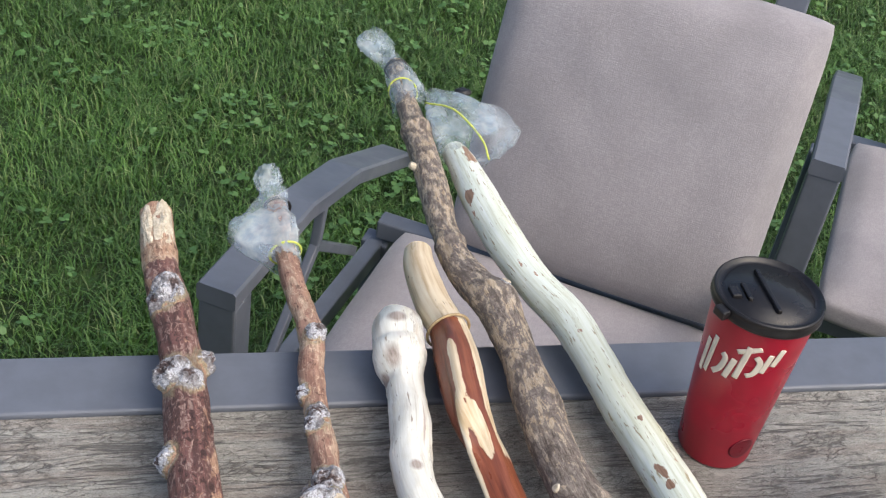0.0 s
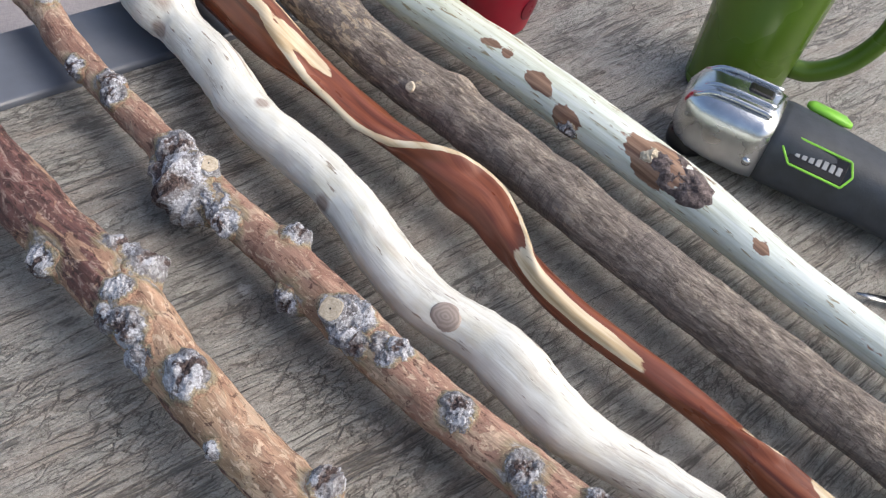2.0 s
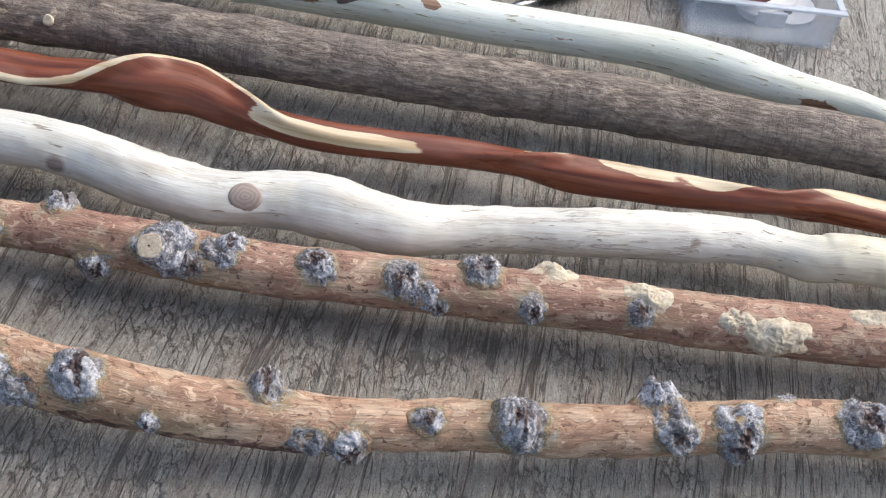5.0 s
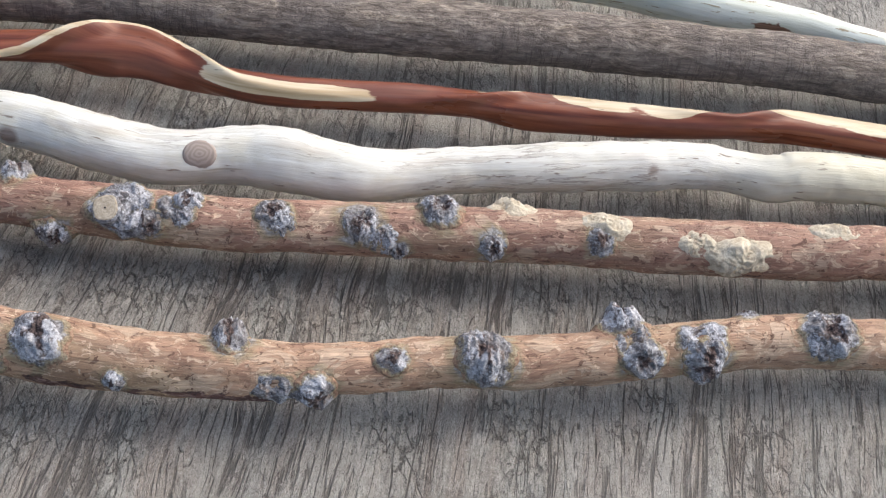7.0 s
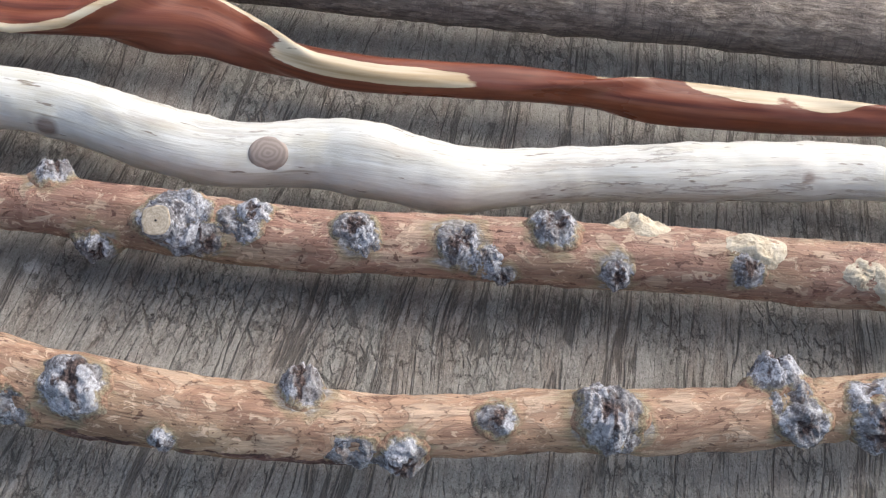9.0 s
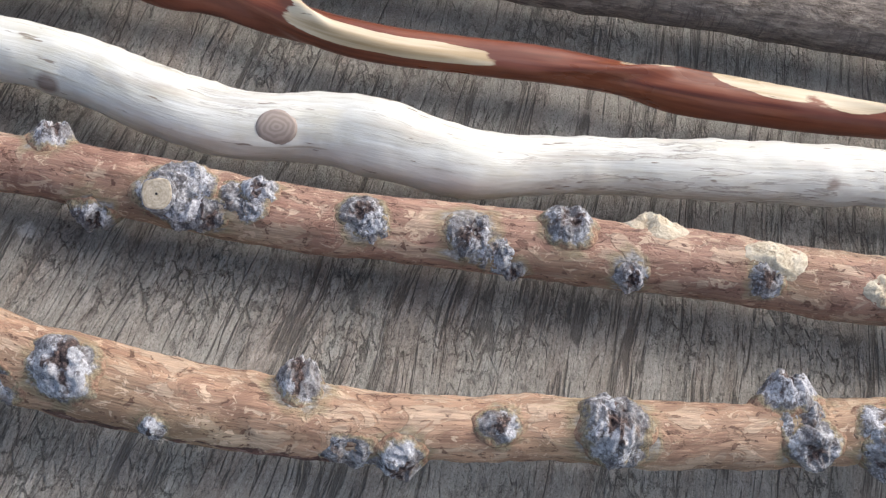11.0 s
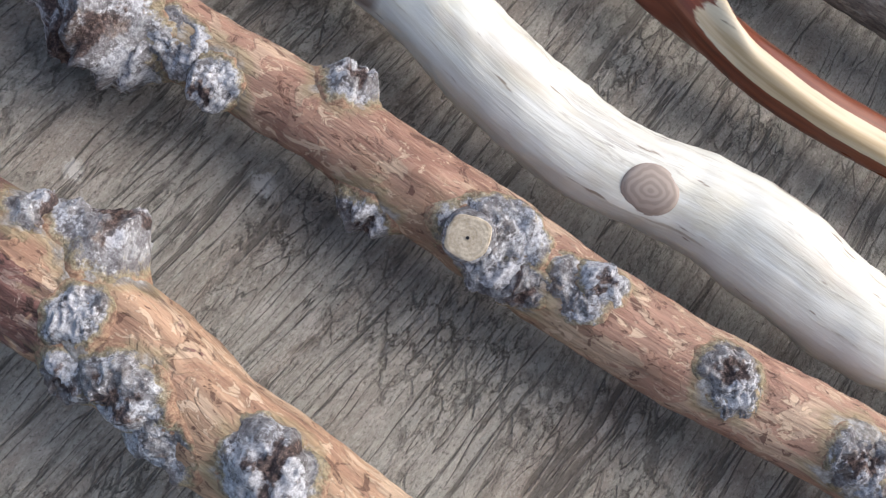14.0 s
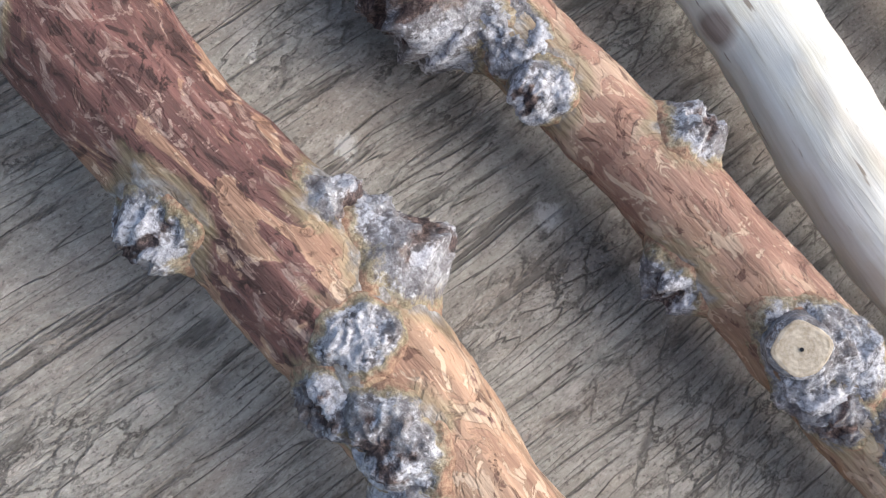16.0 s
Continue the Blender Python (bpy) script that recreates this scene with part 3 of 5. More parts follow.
def table():
    top = thing("patio_table", (0, 0, 0), "grey metal patio table with weathered wood-look top", "table")
    bm = bmesh.new()
    box(bm, (X0, Y0, TOP - 0.02), (X1, Y1, TOP), 0.001, 1)
    part("tabletop", bm, M_TABLE, top, "weathered grey-brown wood-look tabletop with fine cracks")
    low = TOP - 0.03
    for a, b in (((X0 - RIM, Y1, low), (X1 + RIM, Y1 + RIM, RIM_TOP)), ((X0 - RIM, Y0 - RIM, low), (X1 + RIM, Y0, RIM_TOP)),
                 ((X0 - RIM, Y0, low), (X0, Y1, RIM_TOP)), ((X1, Y0, low), (X1 + RIM, Y1, RIM_TOP))):
        bm = bmesh.new()
        part("rim", box(bm, a, b, 0.003, 3), M_FRAME, top, "flat grey powder-coated metal rim")
    for x in (X0 - 0.02, X1 + 0.02):
        for y in (Y0 - 0.02, Y1 + 0.02):
            part("leg", box(bmesh.new(), (x - 0.03, y - 0.03, 0), (x + 0.03, y + 0.03, TOP - 0.03), 0.004), M_FRAME, top)


# ---- walking sticks ----
def stick_body(spine, lift=0.002, rough=0.0012, n=44, step=0.0024, bumps=(), shape=None, seed=0.0):
    """A crooked stick that rests on the table at its knobs or its near end, lifted a little between. spine: rows of x, y, radius and station along the stick. bumps: (station, angle, height, length, width) swellings, the angle from
    straight up towards +x. shape(s, station, angle): the radius's factor and the cream mask. Returns verts, faces and the masks."""
    rows = smooth_path([(x, y, TOP + r + (T + lift - TOP) * max(0.0, min(1.0, (y + 0.16) / 0.14)), r, at) for x, y, r, at in spine], step)
    s = np.r_[0, np.cumsum(np.linalg.norm(np.diff(rows[:, :3], axis=0), axis=1))]
    d = np.gradient(rows[:, :3], axis=0)
    d /= np.linalg.norm(d, axis=1)[:, None]
    side = np.cross(d, (0, 0, 1))
    side /= np.linalg.norm(side, axis=1)[:, None]
    side *= np.sign(side[:, :1])
    up = np.abs(np.cross(side, d)) * (0, 0, 1)
    up[:, 2] = 1
    ang = np.linspace(0, 2 * math.pi, n, endpoint=False)
    verts, flow, cream, lich = [], [], [], []
    for i, (x, far, z, r, y) in enumerate(rows):
        for a in ang:
            f, c = shape(s[i], y, a) if shape else (1.0, 0.0)
            rr = r * f
            q = (s[i] * 38 + seed, math.cos(a) * r * 55, math.sin(a) * r * 55)
            rr += rough * noise.noise(q) + rough * 0.5 * noise.noise((q[0] * 3.1, q[1] * 2.5, q[2] * 2.5)) + rough * 0.35 * (0.3 - abs(noise.noise((q[0] * 5.3, q[1] * 7, q[2] * 7))))
            li = 0.0
            for by, ba, bh, bl, bw in bumps:
                if abs(y - by) < 4 * bl:
                    da = (a - ba + math.pi) % (2 * math.pi) - math.pi
                    w = math.exp(-((y - by) / bl) ** 2 - (da * r / bw) ** 2)
                    rr += bh * w
                    li = max(li, 1.05 * math.exp(-((y - by) / (1.55 * bl)) ** 2 - (da * r / (1.55 * bw)) ** 2))
            p = rows[i, :3] + rr * (math.sin(a) * side[i] + math.cos(a) * up[i])
            p[2] = max(p[2], (TOP if far < Y1 else RIM_TOP if far < Y1 + RIM else 0.0) + 0.0004)
            verts.append(p)
            flow.append((s[i], math.cos(a) * r, math.sin(a) * r))
            cream.append(c)
            lich.append(li)
    faces = []
    m = len(rows)
    for i in range(m - 1):
        for k in range(n):
            faces.append((i * n + k, i * n + (k + 1) % n, (i + 1) * n + (k + 1) % n, (i + 1) * n + k))
    faces.append(list(range(n)))
    faces.append(list(range((m - 1) * n, m * n)))
    return np.array(verts), faces, np.array(flow), np.array(cream), np.array(lich), rows


def stick(name, label, spine, material, bark=None, **kw):
    """One stick: its shaft, and masks for bark and lichen on it. bark(y, angle) gives the bark mask."""
    v, faces, flow, cream, lich, rows = stick_body(spine, **kw)
    ob = thing(name, (0, 0, 0), label, "stick", "sticks on the table")
    me = bpy.data.meshes.new("shaft")
    me.from_pydata(v.tolist(), [], faces)
    me.update()
    me.polygons.foreach_set("use_smooth", [True] * len(me.polygons))
    at = me.attributes.new("flow", "FLOAT_VECTOR", "POINT")
    at.data.foreach_set("vector", flow.ravel())
    n = len(v) // len(rows)
    angles = np.tile(np.linspace(0, 2 * math.pi, n, endpoint=False), len(rows))
    ys = np.repeat(rows[:, 4], n)
    masks = {"cream": cream, "lichen": lich, "bark": np.array([bark(y, a) for y, a in zip(ys, angles)]) if bark else np.zeros(len(v))}
    for key, value in masks.items():
        at = me.attributes.new(key, "FLOAT", "POINT")
        at.data.foreach_set("value", value)
    me.materials.append(material)
    shaft = new("shaft", me)
    shaft.parent = ob
    return ob, rows


def spot(rows, y, angle):
    """A place on a stick's surface: the point, its outward direction and the local radius."""
    i = int(np.argmin(np.abs(rows[:, 4] - y)))
    d = Vector(rows[min(i + 1, len(rows) - 1), :3] - rows[max(i - 1, 0), :3]).normalized()
    side = d.cross(Vector((0, 0, 1))).normalized()
    if side.x < 0:
        side = -side
    out = (math.sin(angle) * side + math.cos(angle) * Vector((0, 0, 1))).normalized()
    r = float(rows[i, 3])
    return Vector(rows[i, :3]) + out * r, out, d, r


def ramp_at(keys, y):
    """A value between (y, value) keys in falling order of y."""
    ys = [k[0] for k in keys][::-1]
    vs = [k[1] for k in keys][::-1]
    return float(np.interp(y, ys, vs))


STICK_1 = [(-0.0222, 0.9198, 0.0151, 0.945), (-0.0193, 0.8427, 0.0161, 0.866), (-0.0115, 0.7822, 0.0176, 0.804), (-0.0033, 0.7157, 0.0171, 0.736), (-0.0015, 0.6704, 0.0180, 0.69), (0.0007, 0.6017, 0.0192, 0.62), (0.0053, 0.5434, 0.0189, 0.56), (0.0101, 0.4852, 0.0182, 0.5), (0.0091, 0.3975, 0.0167, 0.406), (0.0114, 0.3550, 0.0164, 0.36), (0.0207, 0.2994, 0.0145, 0.302), (0.0323, 0.2570, 0.0142, 0.258), (0.0439, 0.2174, 0.0139, 0.217), (0.0565, 0.1623, 0.0140, 0.16), (0.0941, 0.0465, 0.0145, 0.04), (0.1076, -0.0211, 0.0140, -0.03), (0.1318, -0.1274, 0.0140, -0.14), (0.1463, -0.2046, 0.0140, -0.22)]
STICK_2 = [(0.0939, 0.9444, 0.0093, 0.97), (0.0958, 0.8653, 0.0100, 0.889), (0.1007, 0.8068, 0.0107, 0.829), (0.1075, 0.7463, 0.0109, 0.767), (0.1032, 0.7002, 0.0105, 0.72), (0.1027, 0.6510, 0.0107, 0.67), (0.1034, 0.6137, 0.0112, 0.632), (0.1062, 0.5290, 0.0128, 0.545), (0.1117, 0.4759, 0.0139, 0.49), (0.1131, 0.4338, 0.0151, 0.445), (0.1185, 0.3513, 0.0153, 0.356), (0.1269, 0.3023, 0.0157, 0.305), (0.1385, 0.2299, 0.0159, 0.23), (0.1481, 0.1652, 0.0161, 0.163), (0.1693, 0.0175, 0.0166, 0.01), (0.1800, -0.0298, 0.0164, -0.039), (0.2041, -0.1369, 0.0164, -0.15), (0.2186, -0.2045, 0.0164, -0.22)]
STICK_3 = [(0.1836, 0.7657, 0.0156, 0.787), (0.1826, 0.7440, 0.0219, 0.765), (0.1785, 0.7067, 0.0232, 0.727), (0.1792, 0.6803, 0.0163, 0.7), (0.1763, 0.6312, 0.0172, 0.65), (0.1702, 0.5822, 0.0159, 0.6), (0.1760, 0.5240, 0.0163, 0.54), (0.1750, 0.4852, 0.0167, 0.5), (0.1653, 0.4338, 0.0172, 0.445), (0.1666, 0.3920, 0.0162, 0.4), (0.1736, 0.3550, 0.0179, 0.36), (0.1741, 0.3264, 0.0193, 0.33), (0.1761, 0.3023, 0.0174, 0.305), (0.1839, 0.2666, 0.0145, 0.268), (0.1984, 0.2174, 0.0143, 0.217), (0.2128, 0.1575, 0.0159, 0.155), (0.2322, 0.0899, 0.0147, 0.085), (0.2361, 0.0561, 0.0130, 0.05), (0.2341, 0.0320, 0.0145, 0.025), (0.2408, 0.0030, 0.0153, -0.005), (0.2669, -0.1273, 0.0145, -0.14), (0.2814, -0.2046, 0.0145, -0.22)]
STICK_4 = [(0.2216, 0.8613, 0.0132, 0.885), (0.2187, 0.8339, 0.0153, 0.857), (0.2216, 0.7812, 0.0171, 0.803), (0.2284, 0.7392, 0.0195, 0.76), (0.2266, 0.6949, 0.0251, 0.715), (0.2251, 0.6359, 0.0259, 0.655), (0.2329, 0.5920, 0.0204, 0.61), (0.2399, 0.5434, 0.0170, 0.56), (0.2457, 0.5094, 0.0179, 0.525), (0.2512, 0.4758, 0.0184, 0.49), (0.2567, 0.4431, 0.0169, 0.455), (0.2516, 0.4106, 0.0137, 0.42), (0.2455, 0.3827, 0.0135, 0.39), (0.2458, 0.3458, 0.0127, 0.35), (0.2535, 0.3023, 0.0118, 0.305), (0.2622, 0.2492, 0.0116, 0.25), (0.2641, 0.1913, 0.0124, 0.19), (0.2700, 0.1430, 0.0116, 0.14), (0.2787, 0.0850, 0.0108, 0.08), (0.2873, 0.0368, 0.0116, 0.03), (0.2922, 0.0030, 0.0111, -0.005), (0.3057, -0.1274, 0.0116, -0.14), (0.3153, -0.2047, 0.0116, -0.22)]
STICK_5 = [(0.2548, 1.2175, 0.0098, 1.25), (0.2538, 1.1326, 0.0115, 1.163), (0.2548, 1.0593, 0.0146, 1.088), (0.2548, 0.9646, 0.0156, 0.991), (0.2538, 0.8837, 0.0137, 0.908), (0.2606, 0.8271, 0.0161, 0.85), (0.2801, 0.7685, 0.0185, 0.79), (0.2866, 0.7049, 0.0171, 0.725), (0.2870, 0.6606, 0.0190, 0.68), (0.2886, 0.5978, 0.0189, 0.616), (0.2961, 0.5433, 0.0194, 0.56), (0.3039, 0.4949, 0.0194, 0.51), (0.3102, 0.4291, 0.0198, 0.44), (0.3155, 0.3568, 0.0198, 0.362), (0.3246, 0.2801, 0.0198, 0.282), (0.3343, 0.2029, 0.0196, 0.202), (0.3430, 0.1247, 0.0195, 0.121), (0.3546, -0.0162, 0.0193, -0.025), (0.3681, -0.1272, 0.0193, -0.14), (0.3777, -0.2044, 0.0193, -0.22)]
STICK_6 = [(0.2899, 1.0320, 0.0132, 1.06), (0.2938, 0.9968, 0.0161, 1.024), (0.2986, 0.9411, 0.0185, 0.967), (0.3094, 0.8650, 0.0193, 0.889), (0.3250, 0.8036, 0.0180, 0.826), (0.3435, 0.7539, 0.0187, 0.775), (0.3544, 0.6970, 0.0177, 0.717), (0.3609, 0.6449, 0.0177, 0.664), (0.3718, 0.5821, 0.0184, 0.6), (0.3824, 0.5143, 0.0189, 0.53), (0.3929, 0.4356, 0.0189, 0.447), (0.4007, 0.3596, 0.0183, 0.365), (0.4049, 0.2927, 0.0159, 0.295), (0.4117, 0.2299, 0.0154, 0.23), (0.4185, 0.1701, 0.0154, 0.168), (0.4184, 0.1276, 0.0159, 0.124), (0.4127, 0.0851, 0.0159, 0.08), (0.4118, 0.0435, 0.0133, 0.037), (0.4129, 0.0020, 0.0111, -0.006), (0.4091, -0.0531, 0.0097, -0.063), (0.3975, -0.2047, 0.0097, -0.22)]


def ring_verts(n, p=2.0):
    """A unit superellipse, p 2 for an ellipse, larger for boxier."""
    out = []
    for k in range(n):
        c, s = math.cos(2 * math.pi * k / n), math.sin(2 * math.pi * k / n)
        out.append((math.copysign(abs(c) ** (2 / p), c), math.copysign(abs(s) ** (2 / p), s)))
    return out


def loft(bm, sections, n=32, p=2.6):
    """Joins cross sections (along, half width, half height, sideways, up) that run down x."""
    rings = [[bm.verts.new((s, sx + w * u, sz + h * v)) for u, v in ring_verts(n, p)] for s, w, h, sx, sz in sections]
    for a, b in zip(rings, rings[1:]):
        for k in range(n):
            bm.faces.new((a[k], b[k], b[(k + 1) % n], a[(k + 1) % n]))
    bm.faces.new(rings[0])
    bm.faces.new(list(reversed(rings[-1])))
    return bm


def lump_mesh(seed, subdivisions=4, craggy=0.30, crater=0.42, size=(1, 1, 1)):
    """A craggy lump, ridged round its edge and hollowed in the middle, about size in radius."""
    bm = bmesh.new()
    bmesh.ops.create_icosphere(bm, subdivisions=subdivisions, radius=1.0)
    hollows = bm.verts.layers.float.new("hollows")
    ox, oy = 0.22 * noise.noise((seed, 1, 1)), 0.22 * noise.noise((1, seed, 2))
    for v in bm.verts:
        q = v.co * 1.5 + Vector((seed * 7.3, seed * 3.1, seed))
        d = 1 + craggy * noise.noise(q) + craggy * 0.7 * (0.5 - abs(noise.noise(q * 2.1))) + 0.13 * noise.noise(q * 4.3) + 0.09 * (0.4 - abs(noise.noise(q * 7.7))) + 0.05 * noise.noise(q * 15)
        top = max(0.0, v.co.z)
        w = math.exp(-((v.co.x - ox) ** 2 + (v.co.y - oy) ** 2) / 0.14) * top
        v[hollows] = w
        v.co *= d - crater * w
        v.co = (v.co.x * size[0], v.co.y * size[1], v.co.z * 0.60 * size[2])
    return bm


def knob_mesh(seed, size, stretch, high, r, crater, swirl=0.0):
    """A mound that grows out of a round stick of radius r, x along it: ragged outline, craggy top, hollow heart.
    swirl: height of folded ridges that run round the mound."""
    bm = bmesh.new()
    hollows, foot = bm.verts.layers.float.new("hollows"), bm.verts.layers.float.new("foot")
    n, m = (64, 26) if size > 0.0085 else (48, 18)
    ox, oy = 0.25 * noise.noise((seed, 1.3, 1)), 0.25 * noise.noise((1, seed, 2.7))
    peak = size * 0.58 * high

    def point(q, a):
        c, s = math.cos(a), math.sin(a)
        wide = 1.34 + 0.30 * noise.noise((c * 1.1 + seed * 3.7, s * 1.1, seed)) + 0.16 * noise.noise((c * 3 + seed, s * 3, 5.0))
        u, v = q * wide * c, q * wide * s
        d = math.hypot(u - ox, v - oy)
        inside = max(0.0, min(1.0, (0.98 - q) / 0.40))
        p = Vector((u * 1.6 + seed * 7.3, v * 1.6 + seed * 3.1, seed))
        rag = 0.42 * noise.noise(p) + 0.30 * (0.35 - abs(noise.noise(p * 2.0))) + 0.16 * (0.3 - abs(noise.noise(p * 4.4))) + 0.07 * noise.noise(p * 9)
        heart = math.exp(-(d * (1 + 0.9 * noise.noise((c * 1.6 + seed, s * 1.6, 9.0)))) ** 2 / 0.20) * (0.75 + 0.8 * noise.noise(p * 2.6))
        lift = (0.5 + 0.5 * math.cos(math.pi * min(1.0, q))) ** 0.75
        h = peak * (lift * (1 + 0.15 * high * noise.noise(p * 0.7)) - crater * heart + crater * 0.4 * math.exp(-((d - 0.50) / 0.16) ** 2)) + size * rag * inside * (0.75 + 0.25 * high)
        if swirl:
            h += swirl * inside * math.sin(d * 17 + 2.5 * noise.noise((u * 2, v * 2, seed)))
        h -= 0.0012 * max(0.0, (q - 0.90) / 0.10)
        phi = v * size / r
        vert = bm.verts.new((u * size * stretch, math.sin(phi) * (r + h), math.cos(phi) * (r + h) - r))
        # the dips between the crags get the heart's dark colour as well
        vert[hollows] = (heart if crater > 0.05 else 0.0) + 0.9 * max(0.0, -rag) * inside
        vert[foot] = max(0.0, min(1.0, (q - 0.45) / 0.55))
        return vert

    rings = [[point(i / m, 2 * math.pi * k / n) for k in range(n)] for i in range(1, m + 1)]
    top = point(0.0, 0.0)
    for k in range(n):
        bm.faces.new((top, rings[0][k], rings[0][(k + 1) % n]))
    for p, q in zip(rings, rings[1:]):
        for k in range(n):
            bm.faces.new((p[k], q[k], q[(k + 1) % n], p[(k + 1) % n]))
    return bm


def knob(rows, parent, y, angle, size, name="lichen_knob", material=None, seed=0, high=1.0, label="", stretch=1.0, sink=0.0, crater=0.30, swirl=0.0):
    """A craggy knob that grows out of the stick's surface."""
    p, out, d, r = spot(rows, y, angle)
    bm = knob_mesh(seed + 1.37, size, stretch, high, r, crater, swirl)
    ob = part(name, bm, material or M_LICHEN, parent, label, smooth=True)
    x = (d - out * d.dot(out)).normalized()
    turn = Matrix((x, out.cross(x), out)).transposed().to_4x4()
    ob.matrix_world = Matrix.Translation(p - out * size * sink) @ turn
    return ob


def stub(rows, parent, y, angle, radius, length, lean=(0, 0, 0), label="sawn pale branch stub with a dark pith"):
    """A sawn-off side branch with rings on its cut."""
    p, out, d, r = spot(rows, y, angle)
    out = (out + Vector(lean)).normalized()
    m = Matrix.Translation(p - out * 0.004) @ out.to_track_quat("Z", "Y").to_matrix().to_4x4()
    h = length + 0.004

    def wobble(bm):
        for v in bm.verts:
            k = 1 + 0.16 * noise.noise(v.co * 240 + Vector((y * 90, 0, 0)))
            v.co.x *= k
            v.co.y *= k
        return bm

    bm = lathe(bmesh.new(), [(radius * 1.45, 0), (radius * 1.25, h * 0.5), (radius * 1.15, h * 0.92), (radius * 1.02, h), (0, h)], 36)
    ob = part("branch_stub", wobble(bm), M_LICHEN if radius > .004 else M_PALE, parent, label, smooth=True)
    ob.matrix_world = m
    bm = lathe(bmesh.new(), [(radius * 1.04, h - .0004), (radius * 1.0, h + .0004), (radius * 0.9, h + .0006), (0, h + .0006)], 36)
    part("sawn_face", wobble(bm), M_CUT, ob, "pale sawn end grain")
    part("pith", lathe(bmesh.new(), [(radius * 0.10, h), (radius * 0.08, h + 0.0009), (0, h + 0.0009)], 8), M_LID, ob, "dark pith")
    return ob


def patches(spots):
    """A mask of soft spots: (y, angle, half length, half angle, weight)."""
    def at(y, a):
        best = 0.0
        for sy, sa, ly, la, w in spots:
            if abs(y - sy) < 2.5 * ly:
                da = (a - sa + math.pi) % (2 * math.pi) - math.pi
                best = max(best, w * math.exp(-((y - sy) / ly) ** 2 - (da / la) ** 2))
        return best
    return at


M_PALE = torn_material("torn_pale_bark", (0.36, 0.26, 0.17), (0.62, 0.54, 0.40), (0.80, 0.75, 0.62), 0.5)
ground()
table()
grass()

# knobs: distance along the table, angle from straight up, size
KNOBS_1 = [(.427, -.39, .0128), (.326, .57, .0105), (.284, -1.5, .009), (.243, -.44, .0072), (.195, -.37, .0148), (.116, .88, .0118), (.112, -.9, .0100), (.076, -1.15, .012), (.047, .92, .006), (.005, -.31, .0135),
           (.384, -1.35, .006), (.508, 1.07, .0150), (.525, .75, .010), (.551, -1.75, .0130), (.476, -.86, .0105), (.490, -1.35, .009), (.619, -1.44, .0115), (.809, .0, .0140), (.800, -.8, .012), (.703, -.58, .0155), (.695, .15, .011), (.725, 1.2, .0100), (.625, -1.66, .007)]
KNOBS_2 = [(.402, -1.15, .0090), (.377, -.07, .0070), (.488, .80, .0105), (.458, -2.0, .0098), (.327, -.34, .0090), (.277, -.58, .0115), (.254, -1.6, .0062), (.233, .04, .0100), (.201, -1.24, .0082),
           (.138, -.8, .008), (.566, -1.6, .0205), (.556, -1.9, .0150), (.575, -.8, .0135), (.589, -.28, .0120), (.526, -1.15, .0092), (.664, -.03, .0095), (.694, -1.31, .0080), (.762, .28, .0088), (.655, -.66, .0085)]
PALE_2 = [(.188, .72, .0085), (.134, -.1, .0085), (.080, -.75, .0065), (.054, -1.2, .0115), (-.006, .17, .0075)]
# the knobs that stand well out of the stick
HIGH_1 = {.326: 1.6, .284: 1.5, .508: 1.35, .116: 1.6, .112: 1.2, .076: 1.3, .809: 1.1, .703: 1.2, .725: 1.6}
HIGH_2 = {.488: 1.35, .458: 1.35, .566: 1.5, .556: 1.3, .526: 1.3, .377: 1.3, .233: 1.2, .201: 1.2, .762: 1.4}
bumps_1 = [(y, a, s * 0.10, s * 0.95, s * 1.0) for y, a, s in KNOBS_1]
bumps_2 = [(y, a, s * 0.10, s * 0.95, s * 1.0) for y, a, s in KNOBS_2]

stick_1, rows_1 = stick("lichened_stick", "thick stick of dark flaking bark, lower half peeled to orange wood", STICK_1, M_S1,
                        bark=lambda y, a: max(ramp_at([(0.9, 0.0), (0.86, 0.1), (0.84, 0.75), (0.58, 0.72), (0.50, 0.42), (0.45, 0.0)], y), 0.62 * math.exp(-(((a + math.pi) % (2 * math.pi) - math.pi + 1.95) / 0.42) ** 2) * ramp_at([(.55, 0), (.47, 1), (.30, 1), (.26, 0)], y)), rough=0.0018, seed=3, bumps=bumps_1)
stick_2, rows_2 = stick("lichened_stick", "peeled orange-brown stick with grey lichen knobs and sawn stubs", STICK_2, M_S2, rough=0.0016, seed=17, bumps=bumps_2)
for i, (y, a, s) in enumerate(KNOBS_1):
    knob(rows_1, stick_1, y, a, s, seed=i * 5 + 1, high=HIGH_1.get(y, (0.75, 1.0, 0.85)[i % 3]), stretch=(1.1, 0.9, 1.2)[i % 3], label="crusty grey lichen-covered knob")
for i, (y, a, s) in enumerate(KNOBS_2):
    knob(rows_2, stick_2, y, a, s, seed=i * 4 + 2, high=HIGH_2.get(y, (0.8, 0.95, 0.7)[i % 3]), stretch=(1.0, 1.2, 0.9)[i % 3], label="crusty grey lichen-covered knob")
